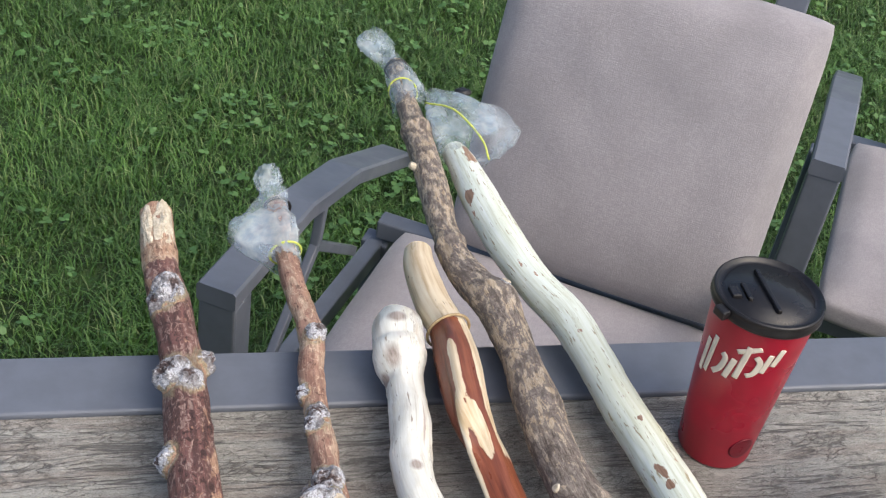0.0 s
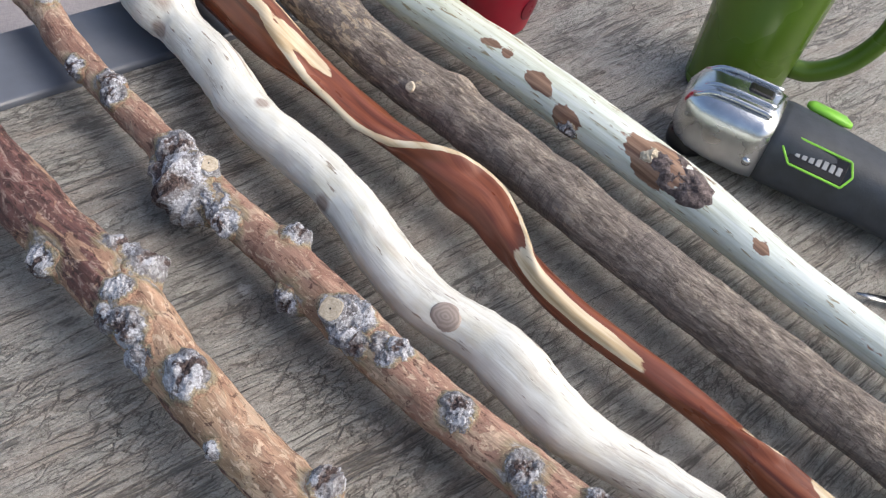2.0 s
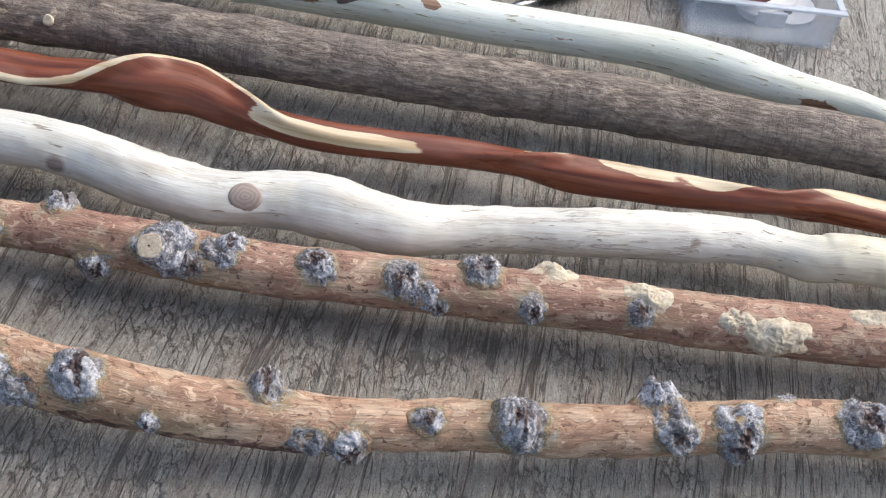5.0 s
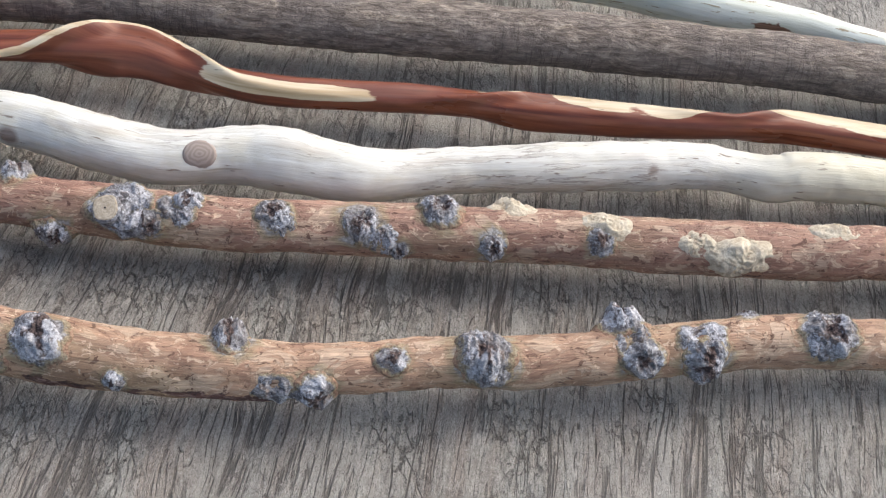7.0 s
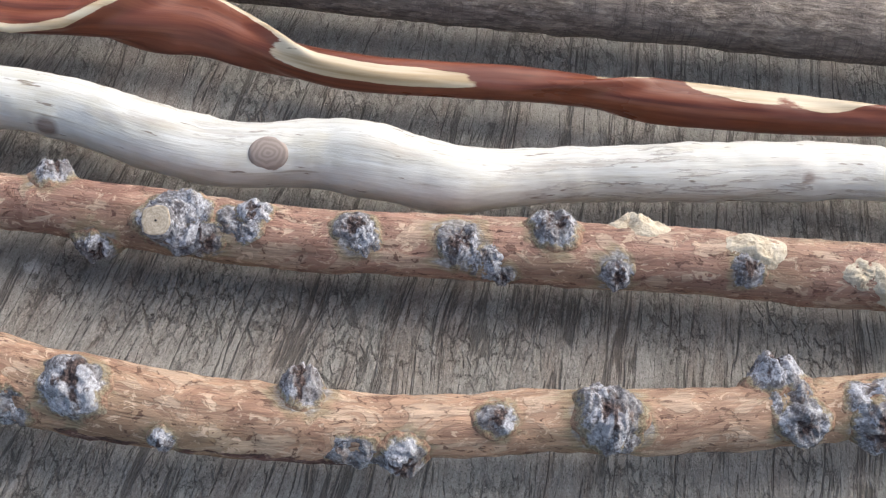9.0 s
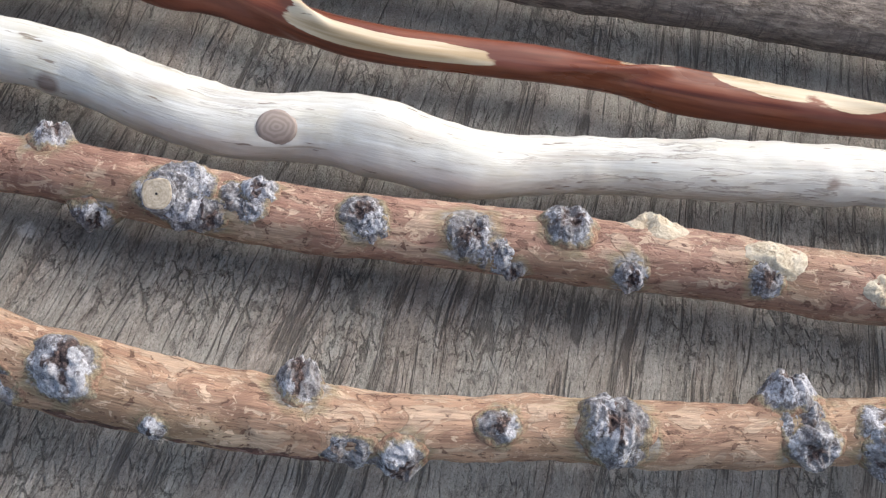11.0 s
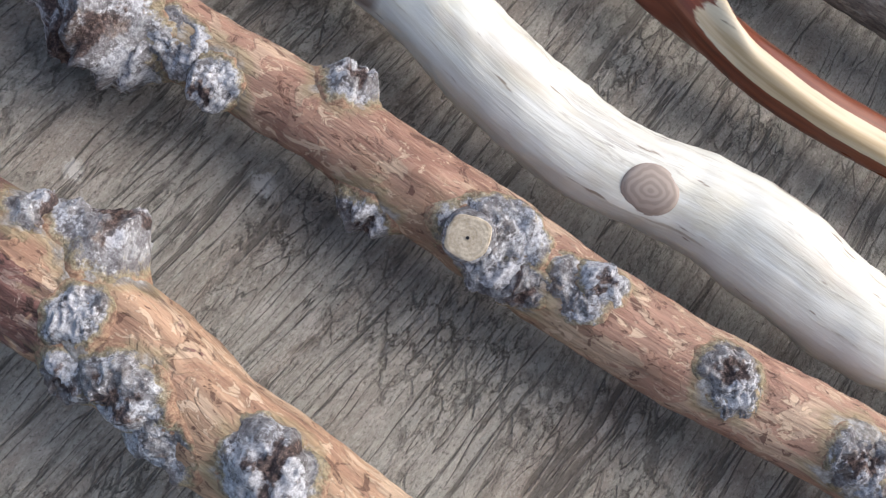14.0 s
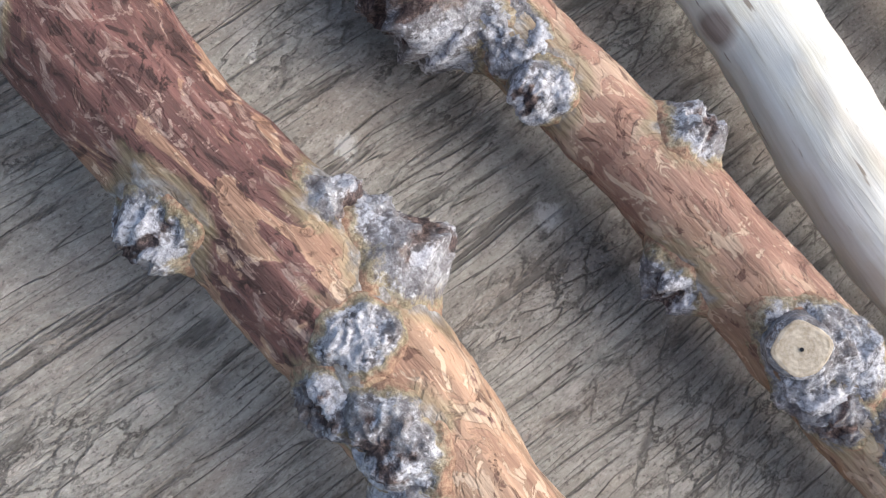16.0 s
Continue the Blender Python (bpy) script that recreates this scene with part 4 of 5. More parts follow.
# low plates of lichen that wrap the stick between the knobs
PLATES_1 = [(.114, .0, .0120), (.078, -.45, .0105), (.305, -1.45, .0095), (.497, -.35, .0095), (.458, -1.45, .0105), (.190, -1.1, .0085), (.010, -.9, .0090)]
PLATES_2 = [(.262, -1.15, .0100), (.384, -.45, .0090), (.543, -.9, .0115), (.320, -.75, .0075)]
for rows, parent, plates in ((rows_1, stick_1, PLATES_1), (rows_2, stick_2, PLATES_2)):
    for i, (y, a, s) in enumerate(plates):
        knob(rows, parent, y, a, s, "lichen_plate", seed=i * 3 + 40, high=0.34, stretch=(0.8, 1.3, 1.1)[i % 3], label="flat grey-blue lichen plate", crater=0.0)
for i, (y, a, s) in enumerate(PALE_2):
    knob(rows_2, stick_2, y, a, s, "torn_bark", M_PALE, seed=i + 3, high={.054: 0.9, .188: 0.9}.get(y, 0.45), label="pale torn bark patch", stretch=1.5, crater=0.0, sink=0.02)
stub(rows_2, stick_2, .424, -.74, .0070, .0085, (0, 0.05, 0.10))
knob(rows_2, stick_2, .4145, -.66, .0158, "burl", M_LICHEN, 11, 0.60, "swollen grey burl folded round the sawn stub", 1.05, crater=0.0, swirl=.0007)
stub(rows_2, stick_2, .562, .10, .0060, .0080, (-0.30, -0.15, 0.4))

stick_3, rows_3 = stick("white_stick", "smooth bleached white driftwood stick with grey knots", STICK_3, M_S3, rough=0.0016, seed=31,
                        bark=patches([(.507, -1.46, .008, .42, .9), (.109, -1.02, .004, .25, .8), (.594, .01, .006, .35, .9), (.753, -.16, .008, .4, .9), (.714, -.53, .012, .5, .7), (.703, -1.56, .008, .4, 1.0), (.338, .85, .016, .22, .9), (.525, .95, .020, .10, 1.0), (.77, .8, .012, .5, .6), (.64, .6, .03, .07, .9)]),
                        bumps=[(.283, -1.5, .0052, .022, .019), (.410, -1.5, .0028, .020, .016), (.738, -.2, -.0030, .0045, .030), (.752, -.5, .0022, .009, .012), (.716, .5, .0020, .010, .010), (.703, -1.2, -.0022, .006, .012), (.585, -.4, .0016, .014, .010), (.385, -.75, .0008, .016, .014), (.507, -1.46, .001, .012, .01), (.33, .5, .0015, .02, .016)])


knob(rows_1, stick_1, .905, .45, .0085, "split_wood", M_PALE, 3, .45, "pale cream split wood", 4.0, crater=0.0)
knob(rows_1, stick_1, .910, -.75, .0065, "split_wood", M_PALE, 6, .45, "pale cream split wood", 4.0, crater=0.0)


def flat_knot(rows, parent, y, angle, size, stretch):
    """A healed branch scar, a shallow dome with rings."""
    m = Nodes("knot_rings")
    v = m.coord()
    w = m.t.nodes.new("ShaderNodeTexWave")
    w.wave_type, w.rings_direction = "RINGS", "Z"
    m.put(w.inputs["Vector"], v)
    w.inputs["Scale"].default_value, w.inputs["Distortion"].default_value = 1.2, 7.0
    col = m.mix(0.62, m.ramp(w.outputs["Fac"], [(0.2, (0.20, 0.155, 0.13)), (0.8, (0.42, 0.35, 0.30))]), (0.37, 0.31, 0.27))
    mat = m.set(Base_Color=col, Roughness=0.55)
    p, out, d, r = spot(rows, y, angle)
    bm = bmesh.new()
    lathe(bm, [(1.0, -0.25), (0.97, 0.0), (0.8, 0.055), (0.45, 0.085), (0.2, 0.09), (0.0, 0.10)], 36)
    x = (d - out * d.dot(out)).normalized()
    turn = Matrix((x, out.cross(x), out)).transposed().to_4x4()
    for q in bm.verts:
        # follow the round of the stick
        q.co.z -= (q.co.y * size) ** 2 / (2 * r) / size
    ob = part("knot", bm, mat, parent, "oval grey-brown knot", smooth=True)
    ob.matrix_world = Matrix.Translation(p + out * 0.0022) @ turn @ Matrix.Diagonal((size * stretch, size, size, 1))


flat_knot(rows_3, stick_3, .385, -.75, .0088, 1.15)

CREST = [(1.0, -.3), (.80, -.3), (.66, -.4), (.61, -1.1), (.56, -1.4), (.53, -1.1), (.50, -.1), (.47, .8), (.43, .8), (.405, .1), (.38, -.6), (.33, -.9), (.27, -1.2), (.22, -.3), (.19, .6), (.15, .9), (.10, .4), (.05, -.3), (.01, .7), (-.04, 1.0), (-.3, 1.0)]
SHARP = [(1.0, 0.0), (.80, 0.05), (.72, 0.5), (.62, 0.9), (.55, 1.0), (.42, 1.0), (.37, .55), (.28, .35), (.19, .75), (.13, .35), (.02, .7), (-.3, .6)]


def twist(s, y, a):
    phi, k = ramp_at(CREST, y), ramp_at(SHARP, y)
    da = (a - phi + math.pi) % (2 * math.pi) - math.pi
    blade = 0.58 + 0.46 * math.exp(-(da / 0.36) ** 2) + 0.42 * math.exp(-((abs(da) - math.pi) / 0.55) ** 2)
    f = 1 + k * (blade - 1)
    aa = (a + math.pi) % (2 * math.pi) - math.pi
    def step(lo, hi, v, w):
        """1 between lo and hi, with soft ends w wide."""
        return max(0.0, min(1.0, (v - lo) / w + .5)) * max(0.0, min(1.0, (hi - v) / w + .5))

    c = step(.762, 2, y, .02)
    c = max(c, step(.60, .78, y, .05) * step(.30 + (.765 - y) * 2.4, 1.8, aa, .5))
    c = max(c, step(.395, .72, y, .02) * math.exp(-(da / .19) ** 2))
    c = max(c, step(.60, .65, y, .025) * step(-.6, .2, aa, .5))
    c = max(c, step(.292, .405, y, .05) * step(-1.30, -.10 - (.40 - y) * 2.2, aa, .45))
    c = max(c, step(-.4, .225, y, .05) * step(-.20 + .5 * math.sin(y * 42), 1.3, aa, .6) * (.75 + .25 * math.sin(y * 95)))
    return f, c


stick_4, rows_4 = stick("twisted_stick", "polished red twisted stick with cream sapwood edge", STICK_4, M_S4, rough=0.0004, seed=47, shape=twist, n=64)
M_CORD = plain("tan_cord", (0.42, 0.31, 0.17), 0.8, 0.0, 0.2, 200, 0.5)


def band(rows, parent, y, extra, thick, material, name, label, tip=0.0):
    """A ring of cord or rubber round a stick."""
    i = int(np.argmin(np.abs(rows[:, 4] - y)))
    c, r = Vector(rows[i, :3]), float(rows[i, 3]) + extra
    d = Vector(rows[min(i + 3, len(rows) - 1), :3] - rows[i - 3, :3]).normalized()
    side = d.cross(Vector((0, 0, 1))).normalized()
    up = side.cross(d)
    bm = bmesh.new()
    pts = [c + r * (math.cos(a) * side + math.sin(a) * up) + d * tip * math.sin(a + 0.7) for a in (2 * math.pi * k / 28 for k in range(29))]
    tube(bm, pts, thick, 8, 0.002, cap=False)
    return part(name, bm, material, parent, label, smooth=True)


band(rows_4, stick_4, .762, .0006, .0014, M_CORD, "cord", "thin tan cord tied round the handle", 0.004)

stick_5, rows_5 = stick("grey_bark_stick", "long crooked stick with grey-brown bark", STICK_5, M_S5, rough=0.0014, seed=59,
                        bark=lambda y, a: ramp_at([(1.3, .56), (.66, .54), (.56, .32), (.5, .14), (-.3, .08)], y),
                        bumps=[(.545, .6, .0050, .012, .014), (.560, -.9, .004, .012, .012), (.806, -.2, .007, .014, .016), (.790, .5, .006, .012, .014), (.891, -.3, .0035, .006, .03), (1.095, -.2, .005, .008, .03), (.66, .6, .003, .014, .014), (.566, -1.1, .002, .008, .006)])
stub(rows_5, stick_5, .566, -1.05, .0032, .006, (0, 0.2, 0.2), "pale broken twig stub")
stub(rows_5, stick_5, 1.021, -1.3, .0032, .006, (0, 0.1, 0.2), "pale broken twig stub")
stub(rows_5, stick_5, .800, .4, .0045, .008, (0.1, 0.3, 0.2), "grey broken twig stub")

M_SCAR = torn_material("torn_brown_bark", (0.05, 0.042, 0.045), (0.16, 0.125, 0.12), (0.40, 0.33, 0.31))
stick_6, rows_6 = stick("pale_green_stick", "debarked pale green stick with small brown marks", STICK_6, M_S6, rough=0.0006, seed=71,
                        bark=patches([(.412, -.63, .034, .85, 1.0), (.395, -1.0, .03, .6, .8), (.527, -.80, .014, .42, .85), (.493, -1.5, .013, .5, .95), (.560, -.6, .008, .3, .75), (.314, -.68, .008, .3, .8), (.268, -1.14, .010, .2, .7), (.021, -1.63, .02, .5, .8), (.04, .9, .05, .18, .7), (.958, -1.0, .012, .4, .7), (1.02, .2, .03, .8, .55), (.574, -.66, .012, .25, .7), (.63, -.2, .007, .3, .7)]),
                        bumps=[(.406, -.63, .0035, .024, .014), (.493, -1.6, .002, .01, .008)])
knob(rows_6, stick_6, .395, -.60, .0125, "branch_scar", M_SCAR, 5, 0.5, "ragged brown branch scar", 1.8, crater=0.2)
knob(rows_6, stick_6, .420, -.64, .0080, "stub", M_PALE, 2, 0.9, "pale chipped branch stub", 1.1, crater=0.0)
knob(rows_6, stick_6, .489, -1.75, .0075, "bud", M_LICHEN, 7, 0.9, "small grey bark knob")

# ---- plastic bags and bands on the stick ends ----
m = Nodes("clear_film")
film_n = m.noise(m.coord(), 60, 5, 0.7)
m.bump(film_n, 0.35, 0.0012)
M_FILM = m.set(Base_Color=m.ramp(film_n, [(0.35, (0.56, 0.70, 0.80)), (0.65, (0.80, 0.87, 0.90))]), Roughness=0.16, Alpha=m.ramp(m.noise(m.coord(), 26, 3, 0.6), [(0.35, 0.12), (0.70, 0.48)]))
M_YELLOW = plain("yellow_rubber", (0.58, 0.64, 0.12), 0.5, 0.0, 0.05, 100, 0.05)


def film_sleeve(parent, a, b, radii, seed, flop=(0, 0, 0), label="crumpled clear plastic film"):
    """A crumpled sleeve of film from a to b."""
    a, b = Vector(a), Vector(b)
    bm = bmesh.new()
    n = 40
    d = (b - a).normalized()
    side = d.orthogonal().normalized()
    up = d.cross(side)
    rings = []
    steps = 26
    for i in range(steps + 1):
        t = i / steps
        r = float(np.interp(t, np.linspace(0, 1, len(radii)), radii))
        ring = []
        for k in range(n):
            ang = 2 * math.pi * k / n
            o = math.cos(ang) * side + math.sin(ang) * up
            fold = 1 + 0.34 * noise.noise((math.cos(ang) * 1.5 + seed, math.sin(ang) * 1.5, t * 2)) + 0.55 * (0.3 - abs(noise.noise((math.cos(ang) * 3.1, math.sin(ang) * 3.1 + seed, t * 3.5))))
            c = a.lerp(b, t) + Vector(flop) * math.sin(math.pi * min(1, t * 1.1)) * max(0.0, o.dot(Vector(flop).normalized()) if Vector(flop).length else 0)
            ring.append(bm.verts.new(c + o * r * fold))
        rings.append(ring)
    for p, q in zip(rings, rings[1:]):
        for k in range(n):
            bm.faces.new((p[k], p[(k + 1) % n], q[(k + 1) % n], q[k]))
    bmesh.ops.solidify(bm, geom=bm.faces[:], thickness=0.0004)
    return part("film", bm, M_FILM, parent, label, smooth=True)


def bag(name, label):
    return thing(name, (0, 0, 0), label, "plastic bag", "bags on stick ends")


bag_2 = bag("plastic_bag", "crumpled clear plastic bag tied over the thin stick's end")
film_sleeve(bag_2, (0.093, 0.849, T + .012), (0.089, 0.950, T + .020), [.015, .016, .018, .019, .016, .010, .011, .013], 3, (-.030, 0, -.004))
film_sleeve(bag_2, (0.089, 0.937, T + .018), (0.087, 0.979, T + .026), [.011, .010, .013, .011], 9)
band(rows_2, bag_2, .890, .0050, .0011, M_YELLOW, "rubber_band", "yellow rubber band", 0.003)
band(rows_2, bag_2, .962, .0030, .0016, M_LID, "tie", "black tie")
bag_5 = bag("plastic_bag", "clear plastic bag tied over the tip of the grey stick")
film_sleeve(bag_5, (0.255, 1.120, T + .011), (0.251, 1.230, T + .014), [.014, .015, .014, .012, .010], 5, (.010, 0, 0))
film_sleeve(bag_5, (0.251, 1.208, T + .012), (0.239, 1.296, T + .016), [.008, .009, .014, .011, .003], 12, (-.020, .01, 0))
band(rows_5, bag_5, 1.185, .0050, .0011, M_YELLOW, "rubber_band", "yellow rubber band", -0.006)
band(rows_5, bag_5, 1.238, .0030, .0016, M_LID, "tie", "black tie")
bag_6 = bag("plastic_bag", "loose clear plastic bag over the pale green stick's end")
film_sleeve(bag_6, (0.307, 1.018, T + .020), (0.282, 1.140, T + .024), [.022, .028, .026, .022, .014, .004], 21, (.045, -.01, 0))
bm = bmesh.new()
tube(bm, [(0.265, 1.086, T + .042), (0.290, 1.057, T + .052), (0.313, 1.018, T + .042), (0.321, 1.003, T + .025)], .0011, 8)
part("rubber_band", bm, M_YELLOW, bag_6, "stretched yellow rubber band", smooth=True)
bm = lump_mesh(4, 3, size=(.009, .006, .006))
tie = part("tie", bm, M_LID, bag_6, "black tie", smooth=True)
tie.matrix_world = Matrix.Translation((0.317, 1.130, T + .030))


# ---- red travel cup ----
def red_cup():
    cup = thing("travel_cup", (0.448, 0.627, TOP), "red plastic travel cup with black lid and cream printed mark", "cup")
    bm = bmesh.new()
    lathe(bm, [(0, .002), (.027, .002), (.028, 0), (.0305, .0015), (.0315, .004), (.0420, .166), (.0423, .168), (.040, .168), (.029, .006), (0, .006)], 72)
    part("cup_body", bm, M_RED, cup, "tapered glossy red plastic body", smooth=True)
    bm = bmesh.new()
    lathe(bm, [(.0430, .1625), (.0446, .1625), (.0454, .164), (.0454, .1672), (.0444, .1685), (.0447, .1705), (.0447, .1725), (.0436, .1740), (.0424, .1732), (.0414, .1705), (.036, .1702), (.035, .1722), (.0, .1724)], 72)
    lid = part("lid", bm, M_LID, cup, "round black drink-through lid", smooth=True)
    for a, b in (((-.034, -.006, .170), (-.026, .006, .1752)), ((-.022, -.010, .170), (-.018, .010, .1752)), ((-.004, -.026, .170), (.000, .026, .1760))):
        part("ridge", box(bmesh.new(), a, b, .001), M_LID, lid)
    tab = part("tab", box(bmesh.new(), (-.0525, -.006, .1635), (-.0445, .006, .1715), .0015), M_LID, lid)
    tab.matrix_local = pose(0, 0, 0, 0, 0, 20)
    # the printed mark, as plain slanted strokes and loops that lie on the wall
    strokes = [[(-1.08, .094), (-1.00, .130)], [(-.92, .098), (-.82, .138)], [(-.72, .104), (-.58, .112), (-.52, .124), (-.60, .128)], [(-.44, .106), (-.34, .128)], [(-.24, .110), (-.14, .146)],
               [(-.06, .116), (.06, .120), (.12, .132), (.02, .138)], [(.20, .122), (.28, .142)], [(.36, .130), (.46, .148)], [(-.34, .137), (.06, .147)]]
    # faces the near side of the table
    for st in strokes:
        pts = []
        for u, z in st:
            a = -1.98 + u * 1.05
            r = .0318 + (z - .004) * .0655 + .0002
            pts.append((r * math.cos(a), r * math.sin(a), z))
        bm = bmesh.new()
        tube(bm, pts, .0026, 8, .0015)
        for v in bm.verts:
            rr = math.hypot(v.co.x, v.co.y)
            wall = .0318 + (v.co.z - .004) * .0655
            k = (wall + 0.0003 + max(-.0004, min(.0004, rr - wall))) / rr
            v.co.x *= k
            v.co.y *= k
        part("print_stroke", bm, M_CREAM, cup, "cream printed stroke", smooth=True)
    bm = bmesh.new()
    pts = []
    for k in range(17):
        t = 2 * math.pi * k / 16
        a, z = -1.38 + .16 * math.cos(t), .028 + .0060 * math.sin(t)
        r = .0318 + (z - .004) * .0655 - .0006
        pts.append((r * math.cos(a), r * math.sin(a), z))
    tube(bm, pts, .0062, 10, .002, cap=False)
    for v in bm.verts:
        rr = math.hypot(v.co.x, v.co.y)
        wall = .0318 + (v.co.z - .004) * .0655
        k = (wall + 0.0002 + max(-.0004, min(.0003, rr - wall))) / rr
        v.co.x *= k
        v.co.y *= k
    part("moulded_ring", bm, plain("dark_red_plastic", (0.16, 0.006, 0.016), 0.4), cup, "dark red moulded oval", smooth=True)


red_cup()


# ---- green travel mug ----
def green_mug():
    mug = thing("travel_mug", (0.5795, 0.467, TOP), "green plastic travel mug with dark brown lid and handle", "mug")
    bm = bmesh.new()
    lathe(bm, [(0, .002), (.034, .002), (.0355, 0), (.0375, .0015), (.0380, .004), (.0455, .150), (.0460, .156), (.0435, .156), (.0430, .150), (.036, .006), (0, .006)], 72)
    part("mug_body", bm, M_GREEN, mug, "tapered satin green plastic body", smooth=True)
    bm = bmesh.new()
    lathe(bm, [(.0445, .150), (.0485, .151), (.0492, .154), (.0488, .158), (.0475, .160), (.0485, .164), (.0480, .172), (.0455, .181), (.0425, .1845), (.0395, .1830), (.0375, .176), (.036, .168), (0, .166)], 72)
    part("lid", bm, M_BROWN, mug, "deep dark brown rimmed lid", smooth=True)
    bm = bmesh.new()
    h = Vector((.50, -.86, 0)).normalized()
    pts = [h * .040 + Vector((0, 0, .138)), h * .070 + Vector((0, 0, .142)), h * .090 + Vector((0, 0, .126)), h * .092 + Vector((0, 0, .095)), h * .078 + Vector((0, 0, .062)), h * .056 + Vector((0, 0, .042)), h * .038 + Vector((0, 0, .038))]
    tube(bm, pts, .0085, 14, .003)
    part("handle", bm, M_GREEN, mug, "rounded green loop handle", smooth=True)


green_mug()


# ---- oscillating tool ----
def tool():
    M_BODY = plain("dark_grey_grip", (0.045, 0.052, 0.062), 0.5, 0.0, 0.12, 90, 0.2)
    M_SILVER = plain("cast_aluminium", (0.62, 0.64, 0.66), 0.28, 1.0, 0.08, 60, 0.12)
    M_LIME = plain("lime_green_trim", (0.22, 0.55, 0.05), 0.4, 0.0, 0.05, 60, 0.05)
    ob = thing("oscillating_tool", (0.485, 0.4425, TOP), "dark grey oscillating power tool with silver gear head", "power tool", turn=math.degrees(math.atan2(-.215, .095)))
    bm = bmesh.new()
    loft(bm, [(-.012, .016, .012, 0, .036), (-.006, .026, .022, 0, .036), (.006, .032, .027, 0, .036), (.022, .034, .029, 0, .036), (.050, .033, .030, 0, .036), (.060, .031, .029, 0, .036)], 40, 3.2)
    head = part("gear_head", bm, M_SILVER, ob, "cast aluminium gear head with ribs", smooth=True)
    for yy in (-.020, -.008, .018):
        bm = bmesh.new()
        tube(bm, [(-.004, yy, .055), (.012, yy, .0645), (.054, yy, .0665)], .0022, 8)
        part("rib", bm, M_SILVER, head, smooth=True)
    slot = part("slot", box(bmesh.new(), (.030, .000, .060), (.050, .012, .0672), .002), M_LID, head, "dark recessed slot")
    bm = bmesh.new()
    lathe(bm, [(0, 0), (.016, 0), (.017, .002), (.017, .010), (.013, .013), (.013, .018), (0, .018)], 32)
    spindle = part("spindle", bm, M_LID, ob, "black spindle clamp", smooth=True)
    spindle.matrix_local = pose(.006, -.004, 0.001)
    bm = bmesh.new()
    lathe(bm, [(0, 0), (.003, 0), (.0034, .001), (.0034, .004), (0, .005)], 12)
    bolt = part("bolt", bm, M_SILVER, head, smooth=True)
    bolt.matrix_local = pose(.052, -.0305, .030, 90, 0, 0)
    bm = bmesh.new()
    loft(bm, [(.060, .0305, .0285, 0, .035), (.066, .0315, .0295, 0, .035), (.100, .0300, .0290, 0, .034), (.140, .0275, .027, 0, .033), (.180, .027, .026, 0, .031), (.215, .028, .027, 0, .030), (.240, .026, .025, 0, .029), (.248, .018, .017, 0, .029)], 40, 2.7)
    body = part("tool_body", bm, M_BODY, ob, "dark grey moulded grip body", smooth=True)
    bm = bmesh.new()
    loft(bm, [(.075, .003, .002, 0, .0672), (.080, .008, .0035, 0, .0675), (.105, .008, .0035, 0, .0668), (.112, .003, .002, 0, .0655)], 20, 2.4)
    switch = part("switch", bm, M_LIME, ob, "lime green slide switch", smooth=True)
    switch.matrix_local = pose(0, .011, -.0055, -14, 0, 0)
    # the badge on the flank: a six-sided lime outline with worn pale bars
    nrm = pose(.098, -.0262, .0515, 42, 0, 0)
    pts = [(-.028, 0), (-.019, .0105), (.022, .0105), (.027, 0), (.022, -.0105), (-.019, -.0105), (-.028, 0)]
    bm = bmesh.new()
    for (x0, y0), (x1, y1) in zip(pts, pts[1:]):
        bar(bm, (x0, y0, .0014), (x1, y1, .0014), .0018, .0016, .0004)
    frame_ = part("badge", bm, M_LIME, ob, "six-sided lime green badge outline")
    frame_.matrix_local = nrm
    plate = part("badge_plate", box(bmesh.new(), (-.021, -.0092, -.003), (.0215, .0092, .0008), .0005, 1), M_LID, frame_)
    M_WORN = plain("worn_print", (0.36, 0.37, 0.38), 0.5)
    for k in range(7):
        x = -.017 + k * .0053
        part("print_bar", box(bmesh.new(), (x, -.0032, .0006), (x + .0036, .0032, .0013), .0003, 1), M_WORN, frame_)


tool()


# ---- knife handle, tray, earphones ----
def knife():
    ob = thing("knife", (0.4785, 0.252, TOP), "black-handled craft knife on the table", "knife", turn=math.degrees(math.atan2(-.080, .074)))
    bm = bmesh.new()
    loft(bm, [(.020, .004, .004, 0, .007), (.026, .0075, .006, 0, .0075), (.050, .0085, .0075, 0, .0085), (.085, .0090, .0080, 0, .009), (.115, .0085, .0075, 0, .0085), (.124, .006, .005, 0, .008), (.127, .002, .002, 0, .008)], 24, 2.3)
    part("handle", bm, M_LID, ob, "rounded black handle", smooth=True)
    bm = bmesh.new()
    loft(bm, [(-.010, .0008, .0006, 0, .006), (.000, .003, .0007, 0, .006), (.022, .004, .0008, 0, .007)], 12, 2.2)
    part("blade", bm, plain("steel_blade", (0.5, 0.5, 0.5), 0.3, 1.0), ob, "short steel blade", smooth=True)


knife()


